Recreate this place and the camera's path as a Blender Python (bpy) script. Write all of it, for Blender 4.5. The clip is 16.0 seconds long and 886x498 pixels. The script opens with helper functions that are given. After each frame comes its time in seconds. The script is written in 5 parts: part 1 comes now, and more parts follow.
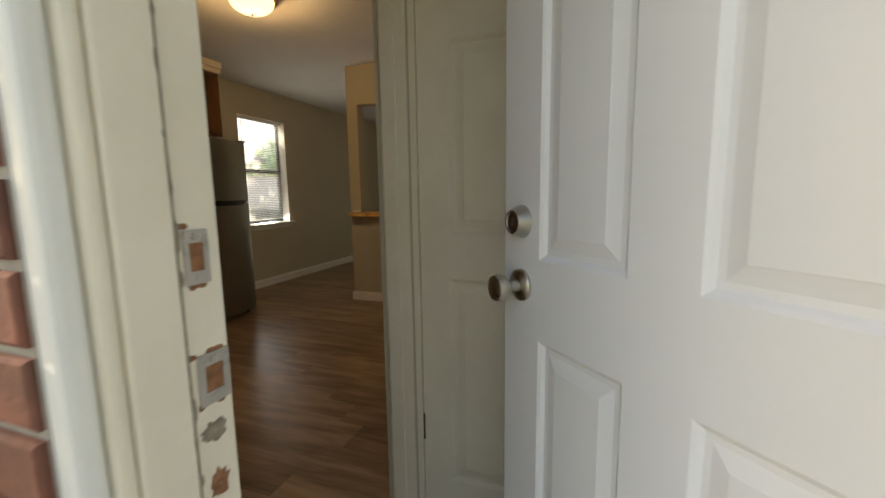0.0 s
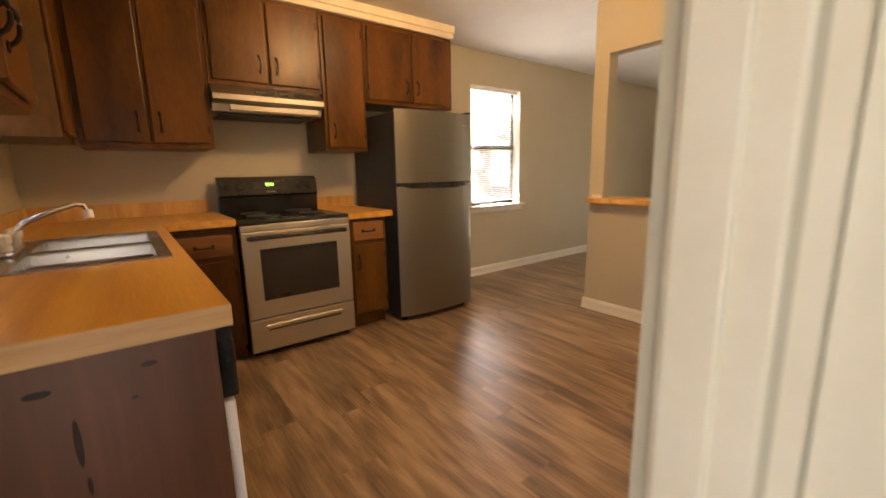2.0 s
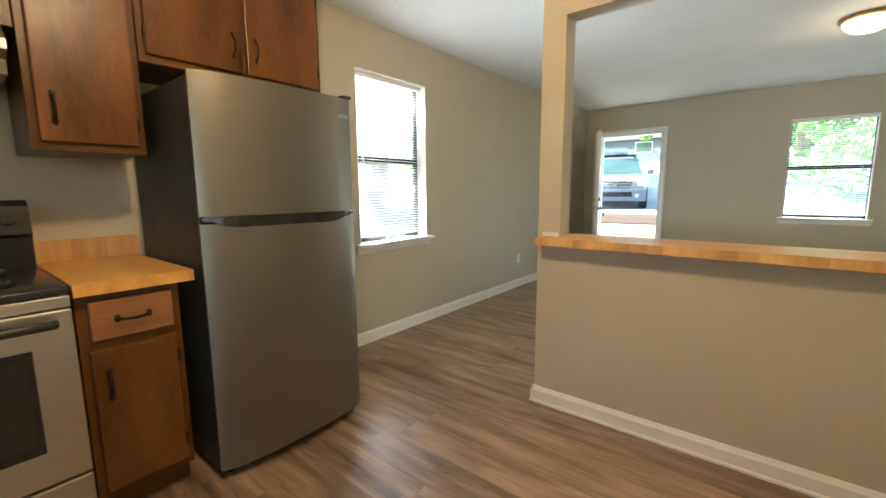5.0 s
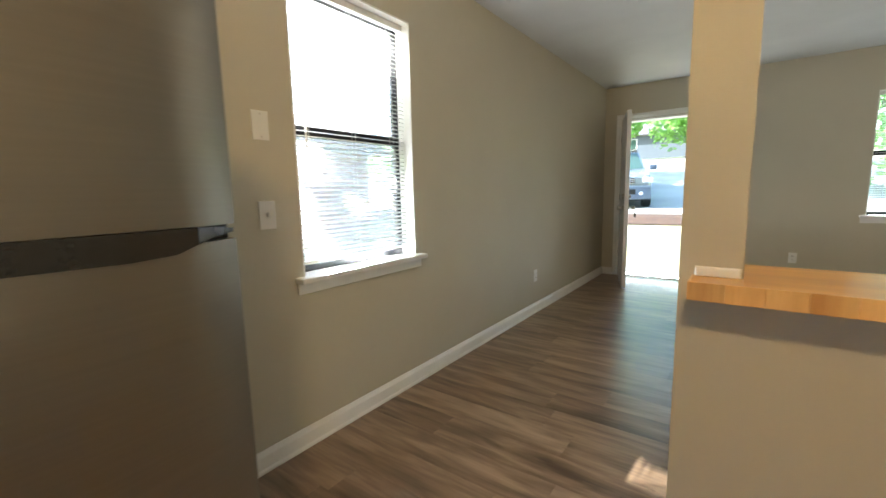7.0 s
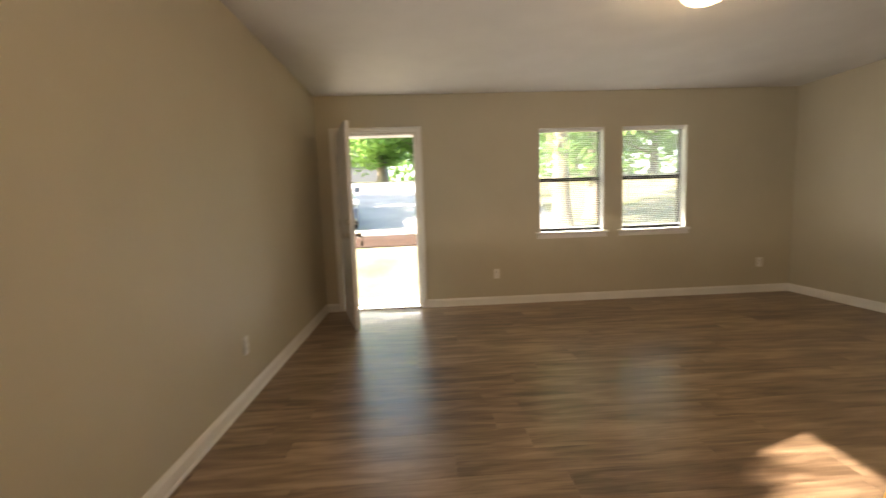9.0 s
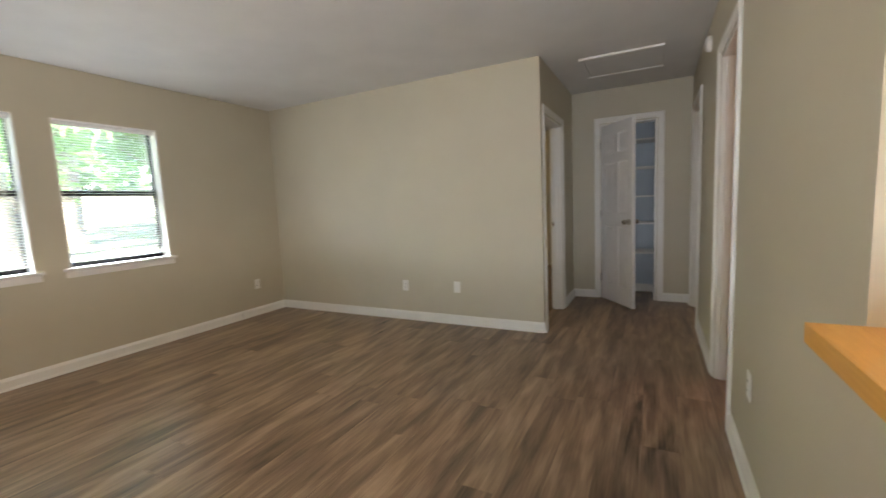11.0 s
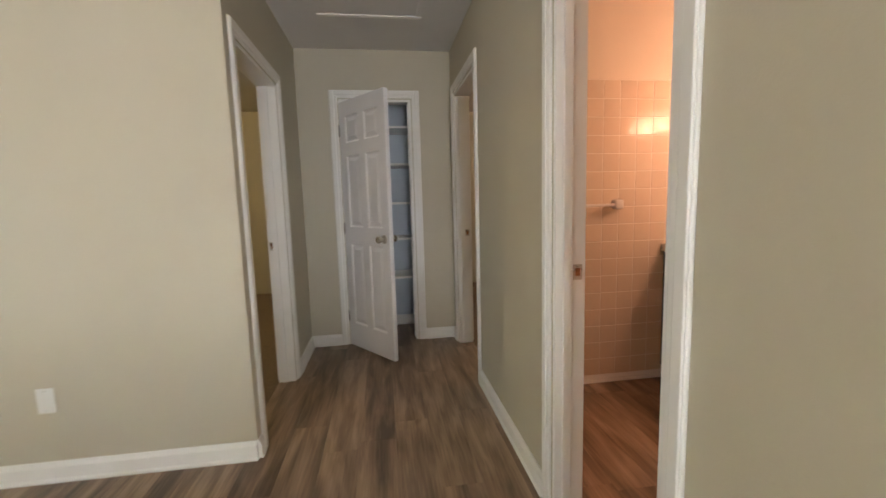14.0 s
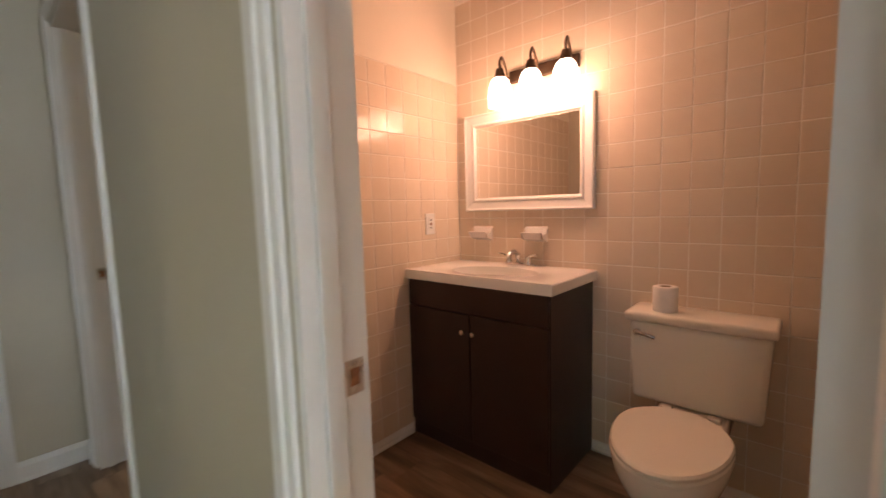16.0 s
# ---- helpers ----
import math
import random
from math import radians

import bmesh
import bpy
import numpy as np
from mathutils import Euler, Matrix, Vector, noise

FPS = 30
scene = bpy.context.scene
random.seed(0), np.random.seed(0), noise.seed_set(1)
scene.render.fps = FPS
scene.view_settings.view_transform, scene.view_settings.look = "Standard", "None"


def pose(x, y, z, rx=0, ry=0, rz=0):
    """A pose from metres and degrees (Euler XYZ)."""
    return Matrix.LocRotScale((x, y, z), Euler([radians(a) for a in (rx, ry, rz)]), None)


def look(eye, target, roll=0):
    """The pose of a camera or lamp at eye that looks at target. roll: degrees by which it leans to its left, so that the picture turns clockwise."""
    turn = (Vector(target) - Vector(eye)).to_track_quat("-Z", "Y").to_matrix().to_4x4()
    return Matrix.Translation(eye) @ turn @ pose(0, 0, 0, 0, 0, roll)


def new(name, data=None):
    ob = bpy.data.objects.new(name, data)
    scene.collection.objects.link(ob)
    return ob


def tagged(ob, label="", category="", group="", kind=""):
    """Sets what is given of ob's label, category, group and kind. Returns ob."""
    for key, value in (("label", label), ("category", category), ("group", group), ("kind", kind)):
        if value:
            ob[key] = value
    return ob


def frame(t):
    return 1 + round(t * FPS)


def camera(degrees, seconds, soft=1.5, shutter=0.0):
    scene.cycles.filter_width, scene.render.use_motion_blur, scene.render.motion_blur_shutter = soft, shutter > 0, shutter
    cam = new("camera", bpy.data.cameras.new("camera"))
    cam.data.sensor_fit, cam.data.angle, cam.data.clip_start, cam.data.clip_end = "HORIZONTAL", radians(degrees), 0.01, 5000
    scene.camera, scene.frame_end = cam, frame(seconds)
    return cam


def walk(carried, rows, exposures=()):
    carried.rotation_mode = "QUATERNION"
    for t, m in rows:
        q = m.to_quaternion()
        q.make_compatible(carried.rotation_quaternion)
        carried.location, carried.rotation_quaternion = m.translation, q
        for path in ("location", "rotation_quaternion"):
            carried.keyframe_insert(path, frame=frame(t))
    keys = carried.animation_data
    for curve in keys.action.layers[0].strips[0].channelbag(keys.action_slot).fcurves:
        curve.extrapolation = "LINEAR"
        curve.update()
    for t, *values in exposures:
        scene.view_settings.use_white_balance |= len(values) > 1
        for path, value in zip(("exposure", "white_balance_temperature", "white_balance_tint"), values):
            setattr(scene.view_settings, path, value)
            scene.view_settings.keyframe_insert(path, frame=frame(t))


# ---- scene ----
cam = camera(94.1, 16.0, shutter=0.4)

PATH = [
    (0, (3.943, -3.859, 1.157), (3.26, -1.999, 0.886), -0.9),
    (0.5, (3.907, -3.638, 1.158), (3.041, -1.863, 0.844), -0.7),
    (1, (3.795, -3.414, 1.133), (2.686, -1.805, 0.707), -0.4),
    (1.5, (3.613, -3.206, 1.16), (2.321, -1.751, 0.697), -0.4),
    (2, (3.493, -3.086, 1.194), (1.929, -1.895, 0.826), -1.1),
    (2.5, (3.307, -2.989, 1.216), (1.691, -1.846, 0.925), -1.1),
    (3, (3.104, -2.884, 1.206), (1.668, -1.517, 0.943), -1.4),
    (3.5, (2.977, -2.68, 1.203), (1.647, -1.21, 0.938), -1.3),
    (4, (2.877, -2.478, 1.204), (1.623, -0.943, 0.939), -0.6),
    (4.2, (2.812, -2.4, 1.22), (1.576, -0.853, 0.939), -0.2),
    (6.5, (1.798, -1.383, 1.172), (0.55, 0.155, 0.901), -1.2),
    (7, (1.6, -1.116, 1.168), (0.42, 0.475, 0.895), -1.3),
    (7.5, (1.384, -0.879, 1.188), (0.371, 0.827, 0.935), -1.8),
    (8, (1.266, -0.598, 1.177), (0.475, 1.225, 0.947), -1.9),
    (8.5, (1.187, -0.332, 1.185), (0.749, 1.608, 0.969), -2.0),
    (9, (1.145, -0.095, 1.199), (1.245, 1.892, 0.99), -2.0),
    (9.5, (1.239, 0.126, 1.157), (1.898, 2.004, 0.964), -2.2),
    (10, (1.44, 0.349, 1.164), (2.607, 1.962, 0.974), -2.2),
    (10.2, (1.544, 0.399, 1.186), (2.887, 1.868, 0.985), -2.4),
    (12.3, (2.635, 0.666, 1.24), (4.609, 0.905, 1.029), -2.3),
    (12.5, (2.748, 0.724, 1.232), (4.731, 0.877, 1.013), -2.2),
    (13, (3.078, 0.693, 1.246), (5.063, 0.755, 1.011), -1.7),
    (13.5, (3.387, 0.704, 1.229), (5.371, 0.62, 0.992), -1.4),
    (14, (3.677, 0.726, 1.223), (5.643, 0.445, 0.99), -1.6),
    (14.5, (3.981, 0.72, 1.23), (5.891, 0.171, 1.008), -1.6),
    (15, (4.245, 0.691, 1.22), (6.028, -0.19, 1.011), -1.6),
    (15.5, (4.406, 0.595, 1.209), (5.96, -0.647, 1.005), -1.6),
    (16, (4.544, 0.413, 1.215), (5.863, -1.077, 1.021), -1.6),
]
EXPOSURES = [(0, 1.12, 8200, 10), (0.5, 1.75, 8200, 12), (1.0, 2.5, 9300, 18), (1.5, 2.8, 10200, 22), (2.0, 3.1, 8600, 22), (2.5, 3.3, 7000, 14), (3.5, 3.3, 6300, 10), (4.0, 3.3, 6000, 6),
             (6.5, 3.2, 6200, 4), (8.0, 2.72, 6000, 8), (9.0, 2.92, 8200, 17), (10.0, 3.05, 7200, 15), (12.5, 4.25, 6100, 11), (13.5, 4.2, 6200, 12), (14.0, 4.05, 6500, 13), (14.5, 3.9, 6600, 13), (15.0, 3.9, 6800, 18), (15.5, 3.9, 6600, 17), (16.0, 3.85, 6000, 10)]
walk(cam, [(t, look(eye, target, roll)) for t, eye, target, roll in PATH], EXPOSURES)

# ---- light ----
SUN_EL, SUN_TRAVEL = 32.0, (0.95, 0.316)
world = bpy.data.worlds.new("sky")
scene.world = world
world.use_nodes = True
_n = world.node_tree.nodes
_sky = _n.new("ShaderNodeTexSky")
_sky.sky_type, _sky.sun_disc = "NISHITA", False
_sky.sun_elevation = radians(SUN_EL)
_sky.sun_rotation = math.atan2(-SUN_TRAVEL[0], -SUN_TRAVEL[1])
_n["Background"].inputs["Strength"].default_value = 0.15
world.node_tree.links.new(_sky.outputs["Color"], _n["Background"].inputs["Color"])
_sd = bpy.data.lights.new("sun", "SUN")
_sd.energy, _sd.angle, _sd.color = 4.4, radians(0.6), (1.0, 0.95, 0.88)
_h = math.cos(radians(SUN_EL))
_so = new("sun", _sd)
_so.matrix_world = look((0, 0, 0), (SUN_TRAVEL[0] * _h, SUN_TRAVEL[1] * _h, -math.sin(radians(SUN_EL))))


def lamp(name, place, watts, colour, radius):
    d = bpy.data.lights.new(name, "POINT")
    d.energy, d.color, d.shadow_soft_size = watts, colour, radius
    ob = new(name, d)
    ob.location = place
    return ob


def daylight(name, place, target, width, depth, watts, spread=180.0):
    """A strip lamp added in an opening, standing in for sky and ground light."""
    d = bpy.data.lights.new(name, "AREA")
    d.shape, d.size, d.size_y, d.energy, d.color = "RECTANGLE", width, depth, watts, (0.90, 0.95, 1.0)
    ob = new(name, d)
    ob.matrix_world = look(place, target)
    d.spread = radians(spread)
    return ob


daylight("daylight_front_door", (0.665, 4.86, 0.03), (0.665, 4.0, 0.75), 0.84, 0.03, 1.0)
daylight("daylight_west", (-0.035, 0.37, 0.809), (5.67, 2.0, 2.0), 0.70, 0.012, 5.8, 160.0)
daylight("daylight_front_a", (2.93, 4.765, 0.852), (2.93, 4.0, 1.4), 0.70, 0.025, 0.52)
daylight("daylight_front_b", (3.93, 4.765, 0.852), (3.93, 4.0, 1.4), 0.70, 0.025, 0.52)


# ---- materials ----
def mat(name, c1, c2=None, scale=6.0, rough=0.5, metal=0.0, bump=0.0, bscale=120.0, stretch=(1, 1, 1), rvar=0.08, emit=0.0, per_object=0.0, coat=0.0, fine=0.25):
    """A surface with colour variation at two scales, uneven gloss and fine relief."""
    m = bpy.data.materials.new(name)
    m.use_nodes = True
    nt = m.node_tree
    N, L = nt.nodes, nt.links
    b = N["Principled BSDF"]
    b.inputs["Roughness"].default_value, b.inputs["Metallic"].default_value = rough, metal
    b.inputs["Coat Weight"].default_value = coat
    tc = N.new("ShaderNodeTexCoord")
    mp = N.new("ShaderNodeMapping")
    mp.inputs["Scale"].default_value = stretch
    L.new(tc.outputs["Object"], mp.inputs["Vector"])
    big = N.new("ShaderNodeTexNoise")
    big.inputs["Scale"].default_value, big.inputs["Detail"].default_value = scale, 6
    L.new(mp.outputs["Vector"], big.inputs["Vector"])
    small = N.new("ShaderNodeTexNoise")
    small.inputs["Scale"].default_value, small.inputs["Detail"].default_value = bscale, 3
    L.new(mp.outputs["Vector"], small.inputs["Vector"])
    c2 = c2 or tuple(v * 0.88 for v in c1)
    mixf = N.new("ShaderNodeMath")
    mixf.operation = "MULTIPLY_ADD"
    mixf.inputs[1].default_value = fine
    L.new(small.outputs["Fac"], mixf.inputs[0])
    sub = N.new("ShaderNodeMath")
    sub.operation = "SUBTRACT"
    sub.inputs[1].default_value = fine / 2
    L.new(big.outputs["Fac"], sub.inputs[0])
    L.new(sub.outputs[0], mixf.inputs[2])
    ramp = N.new("ShaderNodeValToRGB")
    ramp.color_ramp.elements[0].position, ramp.color_ramp.elements[1].position = 0.3, 0.7
    ramp.color_ramp.elements[0].color, ramp.color_ramp.elements[1].color = (*c2, 1), (*c1, 1)
    L.new(mixf.outputs[0], ramp.inputs["Fac"])
    colour = ramp.outputs["Color"]
    if per_object:
        info = N.new("ShaderNodeObjectInfo")
        mr = N.new("ShaderNodeMapRange")
        mr.inputs["To Min"].default_value, mr.inputs["To Max"].default_value = 1 - per_object, 1 + per_object
        L.new(info.outputs["Random"], mr.inputs["Value"])
        hsv = N.new("ShaderNodeHueSaturation")
        L.new(mr.outputs[0], hsv.inputs["Value"])
        L.new(colour, hsv.inputs["Color"])
        colour = hsv.outputs["Color"]
    L.new(colour, b.inputs["Base Color"])
    rr = N.new("ShaderNodeMapRange")
    rr.inputs["To Min"].default_value, rr.inputs["To Max"].default_value = max(0.02, rough - rvar), min(1, rough + rvar)
    L.new(big.outputs["Fac"], rr.inputs["Value"])
    L.new(rr.outputs[0], b.inputs["Roughness"])
    if bump:
        bp = N.new("ShaderNodeBump")
        bp.inputs["Strength"].default_value, bp.inputs["Distance"].default_value = bump, 0.004
        L.new(small.outputs["Fac"], bp.inputs["Height"])
        L.new(bp.outputs["Normal"], b.inputs["Normal"])
    if emit:
        L.new(colour, b.inputs["Emission Color"])
        b.inputs["Emission Strength"].default_value = emit
    return m


def wood(name, dark, light, along="x", rough=0.4, per_object=0.15, grain=9.0, bump=0.15, coat=0.0, spread=1.0, long=0.07, detail=9, shine=0.5, centre=0.65):
    """Wood grain stretched along one axis, with long streaks and fine pores."""
    k = {"x": (long, 1, 1), "y": (1, long, 1), "z": (1, 1, long)}[along]
    m = bpy.data.materials.new(name)
    m.use_nodes = True
    N, L = m.node_tree.nodes, m.node_tree.links
    b = N["Principled BSDF"]
    b.inputs["Coat Weight"].default_value = coat
    b.inputs["Specular IOR Level"].default_value = shine
    tc = N.new("ShaderNodeTexCoord")
    info = N.new("ShaderNodeObjectInfo")
    off = N.new("ShaderNodeVectorMath")
    off.operation = "MULTIPLY_ADD"
    L.new(info.outputs["Random"], off.inputs[0])
    off.inputs[1].default_value = (31.0, 17.0, 23.0)
    L.new(tc.outputs["Object"], off.inputs[2])
    mp = N.new("ShaderNodeMapping")
    mp.inputs["Scale"].default_value = k
    L.new((off if per_object else tc).outputs[0 if per_object else "Object"], mp.inputs["Vector"])
    a = N.new("ShaderNodeTexNoise")
    a.inputs["Scale"].default_value, a.inputs["Detail"].default_value, a.inputs["Distortion"].default_value = grain, detail, 0.35
    L.new(mp.outputs["Vector"], a.inputs["Vector"])
    f = N.new("ShaderNodeTexNoise")
    f.inputs["Scale"].default_value, f.inputs["Detail"].default_value = grain * 14, 4
    L.new(mp.outputs["Vector"], f.inputs["Vector"])
    add = N.new("ShaderNodeMath")
    add.operation = "MULTIPLY_ADD"
    add.inputs[1].default_value = 0.3
    L.new(f.outputs["Fac"], add.inputs[0])
    L.new(a.outputs["Fac"], add.inputs[2])
    ramp = N.new("ShaderNodeValToRGB")
    e = ramp.color_ramp.elements
    e[0].position, e[1].position = centre - 0.22 * spread, centre + 0.2 * spread
    e[0].color, e[1].color = (*dark, 1), (*light, 1)
    L.new(add.outputs[0], ramp.inputs["Fac"])
    hsv = N.new("ShaderNodeHueSaturation")
    mr = N.new("ShaderNodeMapRange")
    mr.inputs["To Min"].default_value, mr.inputs["To Max"].default_value = 1 - per_object, 1 + per_object
    L.new(info.outputs["Random"], mr.inputs["Value"])
    L.new(mr.outputs[0], hsv.inputs["Value"])
    L.new(ramp.outputs["Color"], hsv.inputs["Color"])
    L.new(hsv.outputs["Color"], b.inputs["Base Color"])
    rr = N.new("ShaderNodeMapRange")
    rr.inputs["To Min"].default_value, rr.inputs["To Max"].default_value = rough - 0.06, rough + 0.1
    L.new(a.outputs["Fac"], rr.inputs["Value"])
    L.new(rr.outputs[0], b.inputs["Roughness"])
    bp = N.new("ShaderNodeBump")
    bp.inputs["Strength"].default_value, bp.inputs["Distance"].default_value = bump, 0.002
    L.new(add.outputs[0], bp.inputs["Height"])
    L.new(bp.outputs["Normal"], b.inputs["Normal"])
    return m


def glass(name, tint=(1, 1, 1), rough=0.0):
    m = bpy.data.materials.new(name)
    m.use_nodes = True
    b = m.node_tree.nodes["Principled BSDF"]
    b.inputs["Base Color"].default_value = (*tint, 1)
    b.inputs["Transmission Weight"].default_value, b.inputs["Roughness"].default_value, b.inputs["IOR"].default_value = 1.0, rough, 1.02
    return m


def glow(name, colour, strength):
    m = bpy.data.materials.new(name)
    m.use_nodes = True
    b = m.node_tree.nodes["Principled BSDF"]
    b.inputs["Base Color"].default_value = (*colour, 1)
    b.inputs["Emission Color"].default_value, b.inputs["Emission Strength"].default_value = (*colour, 1), strength
    return m


M_WALL = mat("beige_wall_paint", (0.53, 0.488, 0.38), (0.505, 0.463, 0.358), 2.5, 0.55, bump=0.12, bscale=160, fine=0.15)
M_CEIL = mat("ceiling_paint", (0.70, 0.69, 0.67), (0.65, 0.64, 0.62), 3, 0.8, bump=0.5, bscale=70)
M_TRIM = mat("white_trim_paint", (0.82, 0.81, 0.78), (0.77, 0.76, 0.72), 5, 0.35, bump=0.05)
M_CLOSET = mat("pale_blue_closet_paint", (0.50, 0.56, 0.62), (0.46, 0.52, 0.58), 4, 0.6)
M_CREAM = mat("aged_cream_paint", (0.82, 0.76, 0.63), (0.76, 0.69, 0.55), 7, 0.4, bump=0.15, bscale=60)
M_DOOR = mat("white_door_paint", (0.82, 0.82, 0.83), (0.79, 0.79, 0.80), 4, 0.38, bump=0.06, bscale=90)


def plank_material():
    """Printed vinyl plank: a tone of its own for each plank, soft smoky streaks and fine grain along x."""
    m = bpy.data.materials.new("vinyl_plank")
    m.use_nodes = True
    N, L = m.node_tree.nodes, m.node_tree.links
    b = N["Principled BSDF"]
    tc, info = N.new("ShaderNodeTexCoord"), N.new("ShaderNodeObjectInfo")
    off = N.new("ShaderNodeVectorMath")
    off.operation = "MULTIPLY_ADD"
    off.inputs[1].default_value = (37.0, 19.0, 0.0)
    L.new(info.outputs["Random"], off.inputs[0])
    L.new(tc.outputs["Object"], off.inputs[2])

    def streaks(stretch, scale, detail, distortion):
        mp, n = N.new("ShaderNodeMapping"), N.new("ShaderNodeTexNoise")
        mp.inputs["Scale"].default_value = stretch
        L.new(off.outputs[0], mp.inputs["Vector"])
        L.new(mp.outputs["Vector"], n.inputs["Vector"])
        n.inputs["Scale"].default_value, n.inputs["Detail"].default_value, n.inputs["Distortion"].default_value = scale, detail, distortion
        return n.outputs["Fac"]

    def blend(x, k, y):
        n = N.new("ShaderNodeMath")
        n.operation = "MULTIPLY_ADD"
        n.inputs[1].default_value = k
        L.new(x, n.inputs[0])
        L.new(y, n.inputs[2])
        return n.outputs[0]

    cloud = streaks((0.16, 1, 1), 13.0, 3.5, 0.5)
    grain = streaks((0.045, 1, 1), 95.0, 4, 0.2)
    value = blend(grain, 0.35, blend(info.outputs["Random"], 0.16, cloud))
    ramp = N.new("ShaderNodeValToRGB")
    e = ramp.color_ramp.elements
    e[0].position, e[1].position = 0.50, 1.02
    e[0].color, e[1].color = (0.085, 0.052, 0.031, 1), (0.42, 0.295, 0.195, 1)
    mid = e.new(0.74)
    mid.color = (0.228, 0.152, 0.097, 1)
    L.new(value, ramp.inputs["Fac"])
    L.new(ramp.outputs["Color"], b.inputs["Base Color"])
    rr = N.new("ShaderNodeMapRange")
    rr.inputs["To Min"].default_value, rr.inputs["To Max"].default_value = 0.24, 0.40
    L.new(cloud, rr.inputs["Value"])
    L.new(rr.outputs[0], b.inputs["Roughness"])
    b.inputs["Specular IOR Level"].default_value = 0.6
    bp = N.new("ShaderNodeBump")
    bp.inputs["Strength"].default_value, bp.inputs["Distance"].default_value = 0.05, 0.002
    L.new(grain, bp.inputs["Height"])
    L.new(bp.outputs["Normal"], b.inputs["Normal"])
    return m


M_PLANK = plank_material()
M_CAB = wood("stained_cabinet_wood", (0.026, 0.0088, 0.0020), (0.165, 0.062, 0.0105), "z", 0.30, 0.14, 4.2, 0.08, spread=1.2, long=0.28, detail=7, shine=0.32)
M_LAM = wood("butcher_block_laminate", (0.52, 0.23, 0.045), (0.76, 0.42, 0.10), "x", 0.3, 0.05, 14.0, 0.03)
M_STEEL = mat("brushed_steel", (0.255, 0.237, 0.208), (0.243, 0.225, 0.198), 3, 0.34, 0.95, 0.03, 40, (1, 1, 40), fine=0.05, rvar=0.015)
M_RANGE = mat("bright_brushed_steel", (0.60, 0.58, 0.54), (0.54, 0.52, 0.48), 3, 0.3, 1.0, 0.03, 40, (1, 1, 40), fine=0.05, rvar=0.015)
M_CHROME = mat("polished_chrome", (0.8, 0.8, 0.8), (0.75, 0.75, 0.75), 5, 0.12, 1.0, rvar=0.03)
M_NICKEL = mat("satin_nickel", (0.55, 0.52, 0.47), (0.48, 0.45, 0.40), 9, 0.28, 1.0)
M_BLACK = mat("black_enamel", (0.012, 0.012, 0.012), (0.02, 0.02, 0.02), 8, 0.16, rvar=0.05)
M_DARKSIDE = mat("charcoal_appliance_side", (0.03, 0.03, 0.032), (0.04, 0.04, 0.042), 10, 0.5, bump=0.2, bscale=300)
M_BRONZE = mat("black_iron_pull", (0.02, 0.014, 0.01), (0.035, 0.025, 0.018), 30, 0.45, 0.6)
M_TILE = mat("glazed_peach_tile", (0.73, 0.62, 0.49), (0.70, 0.585, 0.455), 3, 0.09, per_object=0.03, rvar=0.03, bump=0.02, bscale=18)
M_GROUT = mat("grout", (0.86, 0.81, 0.73), (0.80, 0.74, 0.65), 20, 0.8)
M_PORC = mat("white_porcelain", (0.82, 0.80, 0.76), (0.80, 0.78, 0.74), 3, 0.08, rvar=0.02)
M_ESPRESSO = mat("espresso_vanity", (0.022, 0.010, 0.007), (0.03, 0.014, 0.01), 6, 0.35, stretch=(1, 1, 0.2))
M_CARPET = mat("brown_carpet", (0.24, 0.18, 0.13), (0.17, 0.125, 0.09), 60, 0.95, bump=0.8, bscale=260)
M_GLASS = glass("window_glass")


def veiled_glass(name, least, most):
    """Window glass with an added pale translucent veil that stands in for glare."""
    m = glass(name)
    N, L = m.node_tree.nodes, m.node_tree.links
    tr, mx, veil, rg = N.new("ShaderNodeBsdfTranslucent"), N.new("ShaderNodeMixShader"), N.new("ShaderNodeTexNoise"), N.new("ShaderNodeMapRange")
    veil.inputs["Scale"].default_value, veil.inputs["Detail"].default_value = 3.0, 4
    rg.inputs["To Min"].default_value, rg.inputs["To Max"].default_value = least, most
    tr.inputs["Color"].default_value = (0.92, 0.93, 0.95, 1)
    L.new(veil.outputs["Fac"], rg.inputs["Value"])
    L.new(rg.outputs[0], mx.inputs["Fac"])
    L.new(N["Principled BSDF"].outputs[0], mx.inputs[1])
    L.new(tr.outputs[0], mx.inputs[2])
    L.new(mx.outputs[0], N["Material Output"].inputs["Surface"])
    return m


# milky glare of the bright openings, mixed into the pane materials
M_VEIL = veiled_glass("dusty_sunlit_glass", 0.16, 0.34)
M_HAZE = veiled_glass("hazy_front_glass", 0.05, 0.12)
M_BLIND = mat("white_blind_vinyl", (0.84, 0.84, 0.82), (0.8, 0.8, 0.78), 6, 0.45)
M_ALU = mat("dark_bronze_aluminium", (0.018, 0.017, 0.02), (0.03, 0.03, 0.033), 20, 0.4, 0.5)
M_PLATE = mat("white_plastic", (0.80, 0.79, 0.75), (0.77, 0.76, 0.72), 8, 0.35)
M_BRICK = mat("red_brick", (0.24, 0.09, 0.058), (0.13, 0.06, 0.042), 14, 0.85, bump=0.6, bscale=90, per_object=0.25)
M_MORTAR = mat("mortar", (0.42, 0.39, 0.34), (0.33, 0.30, 0.26), 30, 0.95, bump=0.6)


